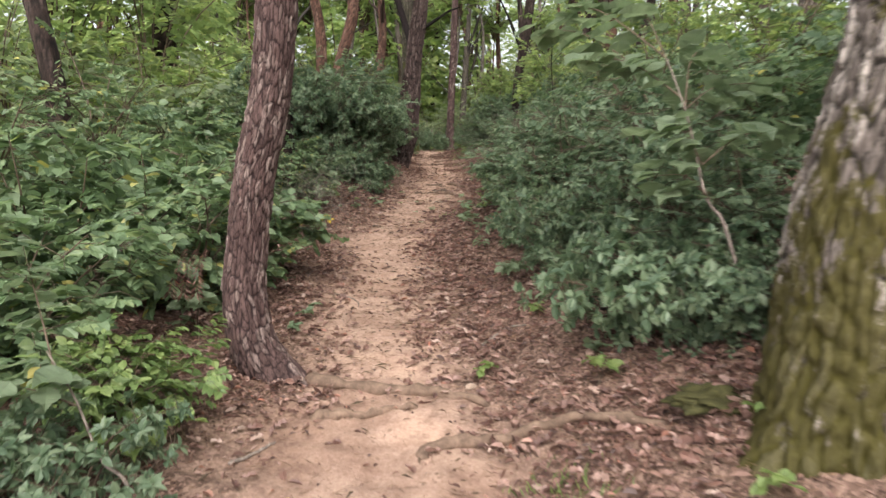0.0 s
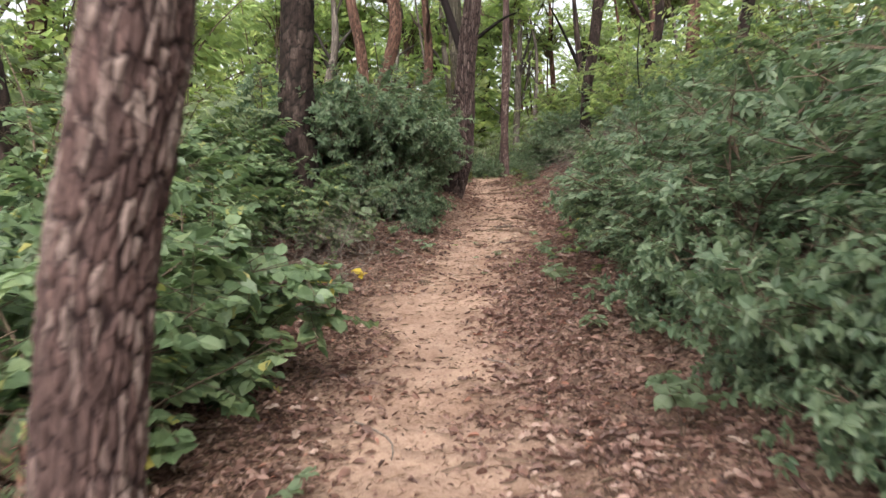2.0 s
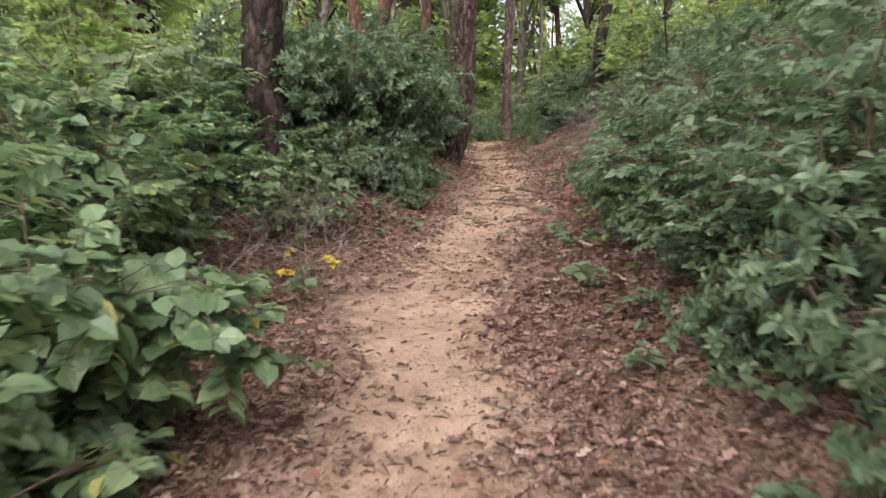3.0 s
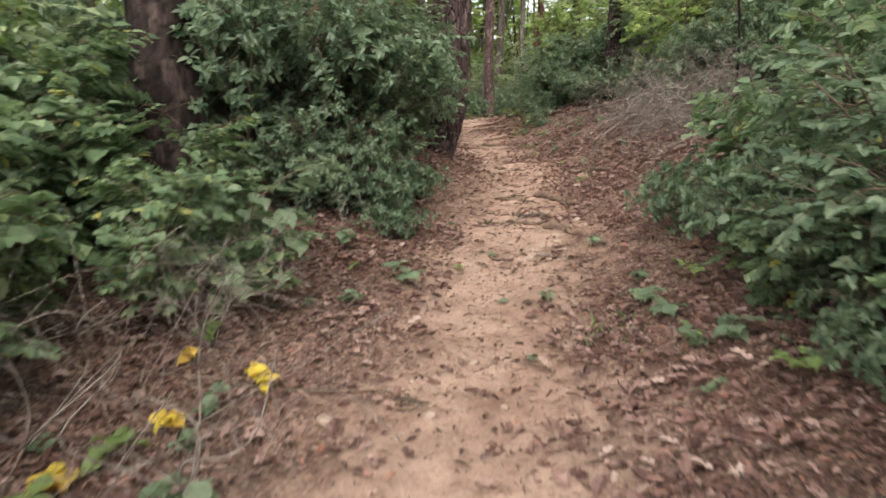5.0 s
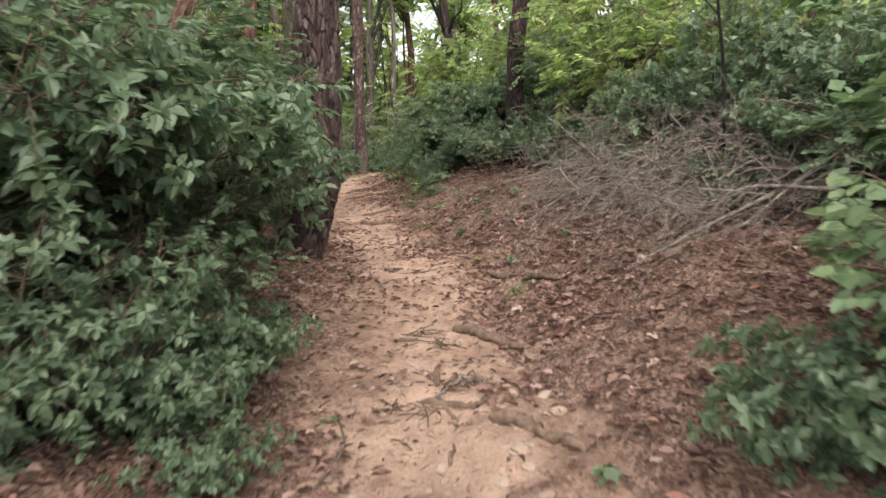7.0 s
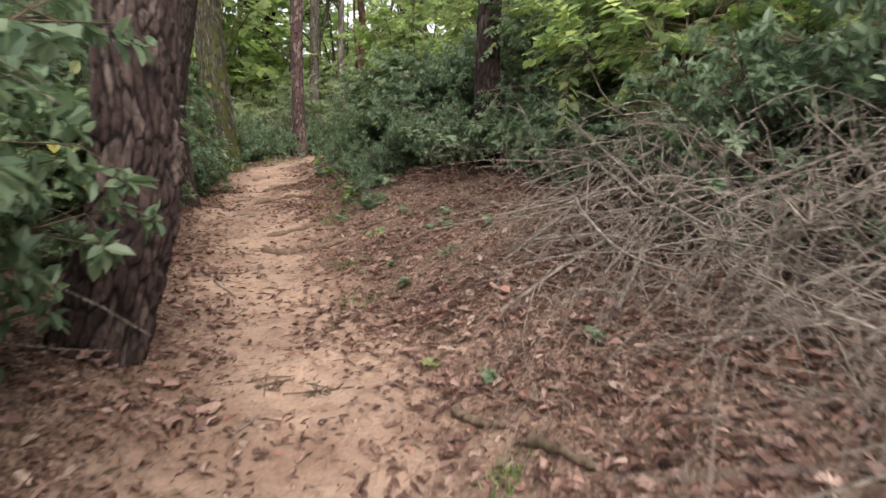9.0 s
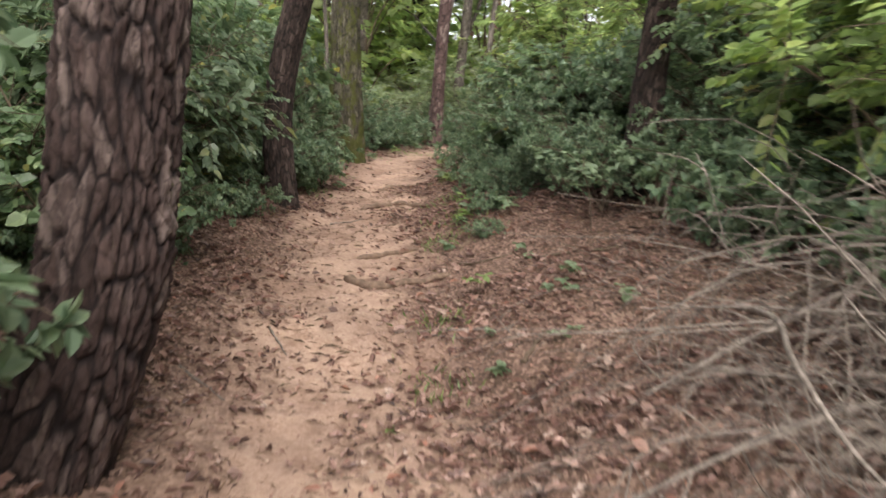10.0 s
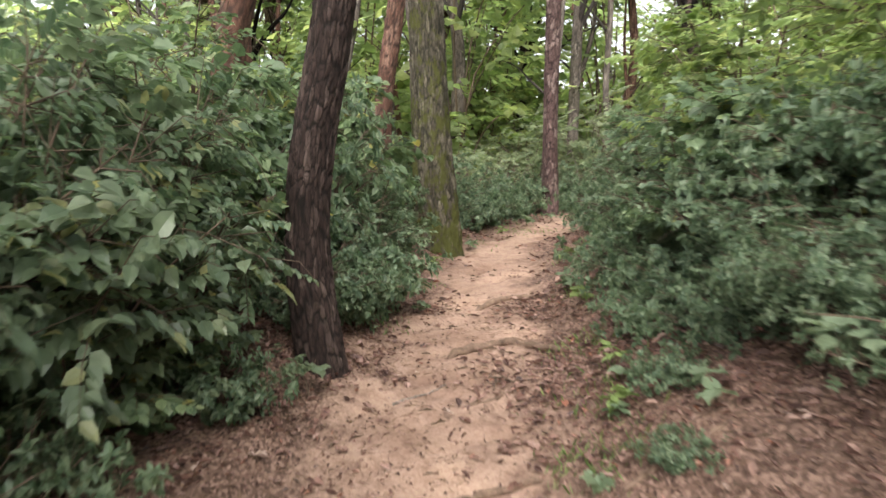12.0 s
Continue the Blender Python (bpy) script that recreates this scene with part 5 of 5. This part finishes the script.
brush = tagged(new("brush_pile"), "tangled pile of bleached dead branches on the leafy bank", "brush pile")
brush_rng = np.random.default_rng(61)
BRANCHES = [((2.7, 13.1), 0.30, (0.85, 13.45), 0.12, 0.022), ((2.9, 13.6), 0.55, (1.0, 13.8), 0.2, 0.022), ((2.6, 12.7), 0.5, (1.1, 14.2), 0.3, 0.013), ((2.8, 12.4), 0.25, (1.25, 12.9), 0.08, 0.016), ((2.2, 14.7), 0.4, (1.5, 12.7), 0.15, 0.016),
            ((2.5, 11.9), 0.15, (1.35, 12.4), 0.06, 0.013), ((2.0, 14.4), 0.3, (1.25, 13.1), 0.08, 0.012), ((2.7, 11.6), 0.35, (1.5, 12.5), 0.12, 0.016), ((1.7, 14.2), 0.4, (1.9, 12.6), 0.25, 0.013),
            ((1.7, 12.0), 0.2, (1.4, 13.5), 0.25, 0.010), ((2.7, 14.2), 0.6, (1.3, 14.4), 0.35, 0.014), ((2.2, 11.4), 0.25, (1.45, 11.9), 0.06, 0.012), ((1.4, 14.1), 0.25, (1.6, 12.9), 0.06, 0.012), ((2.2, 12.9), 0.3, (1.4, 12.0), 0.05, 0.010),
            ((1.9, 11.2), 0.3, (1.5, 12.5), 0.2, 0.012), ((2.0, 14.3), 0.25, (1.1, 14.4), 0.1, 0.010), ((2.4, 13.3), 0.35, (1.6, 11.9), 0.2, 0.012), ((1.6, 13.2), 0.3, (2.5, 12.2), 0.3, 0.011), ((1.2, 13.0), 0.1, (2.2, 13.8), 0.4, 0.012),
            ((1.15, 13.9), 0.2, (2.3, 12.9), 0.35, 0.010), ((1.5, 12.2), 0.08, (2.6, 13.0), 0.3, 0.012), ((2.6, 12.0), 0.3, (1.9, 13.6), 0.35, 0.010), ((2.6, 11.0), 0.4, (1.1, 11.9), 0.04, 0.018), ((2.5, 10.7), 0.35, (1.25, 11.95), 0.05, 0.012), ((2.4, 12.4), 0.5, (1.15, 11.85), 0.04, 0.013), ((2.9, 11.6), 0.5, (1.5, 11.4), 0.2, 0.013)]
for k, (p, hp, q, hq, r) in enumerate(BRANCHES):
    add_branch(dead_branch(620 + k, (*p, float(land(*p)) + 0.85 * hp), (*q, float(land(*q)) + 0.9 * hq), brush_rng.uniform(-0.05, 0.2), r, 14 if p[1] < 13.4 else 9, 6), brush)

for k in range(20):
    a, q = brush_rng.uniform(0, 2 * math.pi), brush_rng.uniform(0.1, 1)
    p = (2.1 + 0.6 * math.sqrt(q) * math.cos(a), 12.75 + 1.05 * math.sqrt(q) * math.sin(a))
    c = brush_rng.uniform(0, 2 * math.pi)
    e = (max(1.45, p[0] + 0.6 * math.cos(c)), p[1] + 0.6 * math.sin(c))
    add_branch(dead_branch(700 + k, (*p, float(land(*p)) + 0.03), (*e, float(land(*e)) + brush_rng.uniform(0.15, 0.55)), 0.12, brush_rng.uniform(0.006, 0.011), 8, 5), brush)

for at, tall in (((-1.45, 7.65), 0.5), ((-1.75, 8.75), 0.35), ((-1.55, 12.55), 0.6), ((-2.1, 7.9), 0.5), ((1.9, 27.6), 1.9), ((2.6, 28.6), 2.2), ((1.2, 30.2), 1.8), ((-0.1, 30.8), 1.7), ((3.3, 27.4), 2.0), ((-0.5, 28.3), 1.2), ((2.3, 25.8), 1.4)):
    twiggy = tagged(new("dead_bush"), "bare grey twiggy bush among the shrubs", "dead bush", "dead bushes")
    foot = float(land(*at))
    for k in range(5):
        a = k * 1.26 + at[1]
        add_branch(dead_branch(660 + k + int(at[1] * 10), (*at, foot), (at[0] + 0.6 * tall * math.cos(a), at[1] + 0.6 * tall * math.sin(a), foot + tall), 0.05, 0.004 + 0.003 * tall, 4 + int(3 * tall), 3), twiggy)

# fallen green leaves, and a dark knot of twigs
for k, (mat, x, y, size, az) in enumerate([("bright", 0.14, 14.27, 0.085, 40), ("bright", 0.56, 13.44, 0.13, 110), ("broad", -0.43, 10.38, 0.09, 60), ("broad", -0.63, 11.12, 0.1, 200), ("bright", -0.66, 10.04, 0.1, 300), ("brown", 0.02, 11.28, 0.1, 10),
                                           ("brown", 0.22, 3.3, 0.09, 100), ("yellow", -0.62, 2.4, 0.06, 30), ("brown", -0.45, 13.3, 0.12, 20), ("brown", -0.52, 13.33, 0.13, 140), ("brown", -0.5, 13.25, 0.12, 260), ("brown", 0.5, 14.1, 0.1, 70),
                                           ("broad", 0.9, 12.9, 0.1, 75), ("broad", -0.3, 8.75, 0.08, 75), ("broad", -0.42, 9.5, 0.07, 15)]):
    ob = tagged(new("fallen_leaf", LEAF_ONE[mat]), {"bright": "fresh green leaf fallen on the trail", "broad": "dull green leaf fallen on the trail", "brown": "large curled brown leaf on the ground", "yellow": "yellow leaf fallen on the trail"}[mat], "leaf", "fallen leaves")
    ob.matrix_basis = pose(x, y, float(surface(x, y)) + 0.014, 8, -6, az) @ Matrix.Scale(size, 4)
knot_rng = np.random.default_rng(71)
for k, (x, y) in enumerate([(-0.84, 8.37), (-0.14, 13.58), (0.05, 13.47), (-0.04, 11.91), (-0.49, 13.4), (-0.12, 12.13), (-0.11, 11.34), (-0.26, 11.12), (0.03, 11.36), (-0.41, 11.2), (-0.02, 17.9)]):
    knot = tagged(new("twig_knot"), "dark knot of twigs and bark on the trail", "twigs", "twig knots")
    knot.matrix_basis = pose(x, y, float(surface(x, y)))
    for i in range(12):
        p = np.array([0, 0, 0.012]) + knot_rng.normal(0, 0.03, 3) * (1, 1, 0.2)
        d = knot_rng.normal(0, 0.05, 3) * (1, 1, 0.35)
        v, f = tubes([(curve_through([p - d, p + knot_rng.normal(0, 0.012, 3), p + d], 5), np.full(5, 0.003))], 5)
        part("twig", mesh_from("twig", v, f, TWIG, True), knot)

# dried fern hanging beside the crooked pine
fern = tagged(new("dry_fern"), "withered brown fern frond hanging among the leaves", "fern")
for k in range(3):
    rng = np.random.default_rng(80 + k)
    line = curve_through([(-1.42 - 0.06 * k, 4.0, 1.08), (-1.45 - 0.06 * k, 3.95, 0.98), (-1.46 - 0.08 * k, 3.92, 0.82)], 30)
    at = np.repeat(line, 2, axis=0)
    side = np.tile([(1, 0, -0.9), (-1, 0, -0.9)], (30, 1)) + rng.normal(0, 0.2, (60, 3))
    part("frond", leaf_cloud("frond", at, side, side * 0 + (0, -1, 0.2), np.linspace(0.02, 0.065, 60), np.full(60, 0.16), LEAF_LITE, LITTER), fern)

# moss cushion at the foot of the leaning oak
bm = bmesh.new()
bmesh.ops.create_icosphere(bm, subdivisions=4, radius=1)
for v in bm.verts:
    n = noise.noise(v.co * 2.2) * 0.3 + noise.noise(v.co * 9) * 0.16
    v.co = Vector((v.co.x * 0.2 * (1 + 2 * n), v.co.y * 0.12 * (1 + 2 * n), v.co.z * 0.04 * (1 + 3 * n)))
cushion = bpy.data.meshes.new("moss_cushion")
bm.to_mesh(cushion)
bm.free()
cushion.materials.append(MOSS)
cushion.polygons.foreach_set("use_smooth", np.ones(len(cushion.polygons), bool))
pad = tagged(new("moss_cushion", cushion), "low olive moss cushion at the foot of the oak", "moss")
pad.matrix_basis = pose(1.1, 2.55, float(surface(1.1, 2.55)) - 0.01, 0, 0, 20)


# ---- leaf litter, needles, grass ----
def litter(name, seed, n, zone, mat, size, keep, label, category="leaf litter", wide=(0.35, 0.85), shape=LEAF_MID, curl=1.9, lift=(0.003, 0.022), tilt=0.5):
    rng = np.random.default_rng(seed)
    x, y = rng.uniform(zone[0], zone[1], n), rng.uniform(zone[2], zone[3], n)
    ok = rng.uniform(size=n) < keep(x, y)
    x, y = x[ok], y[ok]
    n = len(x)
    az = rng.uniform(0, 2 * math.pi, n)
    along = np.stack([np.cos(az), np.sin(az), rng.normal(0.02, tilt * 0.6, n)], -1)
    up = np.stack([rng.normal(0, tilt, n), rng.normal(0, tilt, n), np.ones(n)], -1)
    at = np.stack([x, y, surface(x, y) + rng.uniform(*lift, n)], -1)
    me = leaf_cloud(name, at, along, up, rng.uniform(*size, n), rng.uniform(*wide, n), shape, mat, curl)
    return tagged(new(name, me), label, category, kind="stuff")


def off_trail(x, y):
    d = np.abs(x - way_x(y))
    return np.clip(1.0 - 1.05 * bareness(x, y), 0.05, 1) * np.clip(1.3 - (d - 1.2) * 0.3, 0.3, 1) * np.clip(0.62 + 0.6 * lattice(x * 1.5, y * 1.5, 21) + 0.25 * lattice(x * 4.1, y * 4.1, 25), 0.12, 1)


def needle_drift(x, y):
    return np.clip(0.75 - 0.55 * bareness(x, y) + 0.5 * lattice(x * 2.1, y * 2.1, 22), 0.06, 1)


litter("leaf_litter", 31, 50000, (-3.0, 3.0, -0.5, 20), LITTER, (0.03, 0.072), off_trail, "dry brown fallen leaves strewn beside the trail", wide=(0.3, 0.75), tilt=0.5, curl=1.8, lift=(0.006, 0.026))
litter("leaf_litter", 35, 170000, (-2.4, 2.4, 0.2, 20), LITTER, (0.014, 0.045), off_trail, "small broken dry leaves carpeting the verge", wide=(0.22, 0.6), shape=LEAF_LITE, tilt=0.5, curl=1.6, lift=(0.004, 0.02))
litter("leaf_litter", 36, 36000, (-2.2, 2.4, 0.5, 18.5), LITTER_PALE, (0.04, 0.09), lambda x, y: off_trail(x, y) * np.where(x > way_x(y), 0.95, 0.5) * np.where(y > 14.6, 0.3, 1), "pinkish curled oak leaves lying on the bank", wide=(0.5, 0.95), shape=LEAF_LOBED, tilt=0.42, curl=1.5, lift=(0.012, 0.034))
litter("leaf_litter", 32, 14000, (-4.0, 4.0, 20, 32), LITTER, (0.045, 0.085), off_trail, "dry brown fallen leaves strewn beside the trail")
litter("needle_litter", 33, 70000, (-1.9, 1.9, 0.5, 20), NEEDLES, (0.03, 0.085), needle_drift, "dead pine needles scattered over trail and verge", "needle litter", (0.05, 0.09), LEAF_LITE, 0.3, (0.002, 0.012), 0.25)
litter("twig_litter", 37, 5500, (-1.6, 1.7, 0.5, 21), TWIG, (0.025, 0.10), lambda x, y: np.clip(0.35 + 0.4 * lattice(x * 2.3, y * 2.3, 24), 0.05, 1), "bits of dark twig and bark scattered on trail and verge", "twig litter", (0.05, 0.14), LEAF_LITE, 0.9, (0.003, 0.012), 0.2)
litter("bark_litter", 37, 2600, (-0.95, 0.45, 8.6, 15), LITTER, (0.025, 0.065), lambda x, y: bareness(x, y) * (lattice(x * 2.5, y * 2.5, 29) > 0.45), "flakes of bark and curled leaves scattered on the trail", "leaf litter", (0.25, 0.6), LEAF_FULL, 1.2, (0.004, 0.014))
litter("leaf_crumbs", 34, 30000, (-1.3, 1.1, 0.5, 22), LITTER, (0.008, 0.028), lambda x, y: np.clip(0.2 + 0.75 * lattice(x * 2.2, y * 2.2, 23) + 0.3 * lattice(x * 6, y * 6, 26), 0.04, 1), "crumbled leaf bits on the trodden trail", "leaf litter", (0.5, 1.0), LEAF_LITE, 1.5, (0.002, 0.008))


def grass(seed, patches, label):
    rng = np.random.default_rng(seed)
    at, along = [], []
    for x, y, r, n in patches:
        px, py = x + rng.normal(0, r, n), y + rng.normal(0, r, n)
        at.append(np.stack([px, py, surface(px, py) - 0.004], -1))
        az = rng.uniform(0, 2 * math.pi, n)
        along.append(np.stack([np.cos(az) * 0.6, np.sin(az) * 0.6, rng.uniform(0.4, 1.3, n)], -1))
    at, along = np.concatenate(at), np.concatenate(along)
    me = leaf_cloud("grass", at, along, rng.normal(0, 1, at.shape), rng.uniform(0.03, 0.09, len(at)), np.full(len(at), 0.06), LEAF_LITE, LEAF_BRIGHT, 0.8)
    return tagged(new("grass", me), label, "grass", kind="stuff")


grass(41, [(0.45, 16.9, 0.12, 150), (0.5, 17.5, 0.15, 150), (0.45, 18.2, 0.12, 150), (0.4, 15.4, 0.1, 80), (0.42, 2.4, 0.1, 120), (0.35, 14.7, 0.1, 60), (0.6, 12.6, 0.06, 60), (-0.95, 19.0, 0.1, 50), (-1.0, 20.4, 0.12, 60), (-0.9, 23.0, 0.2, 80), (0.5, 19.4, 0.12, 120),
           (0.55, 21.0, 0.15, 140), (-0.1, 24.6, 0.3, 160), (0.15, 9.0, 0.12, 60)], "thin tufts of grass along the trail edge")
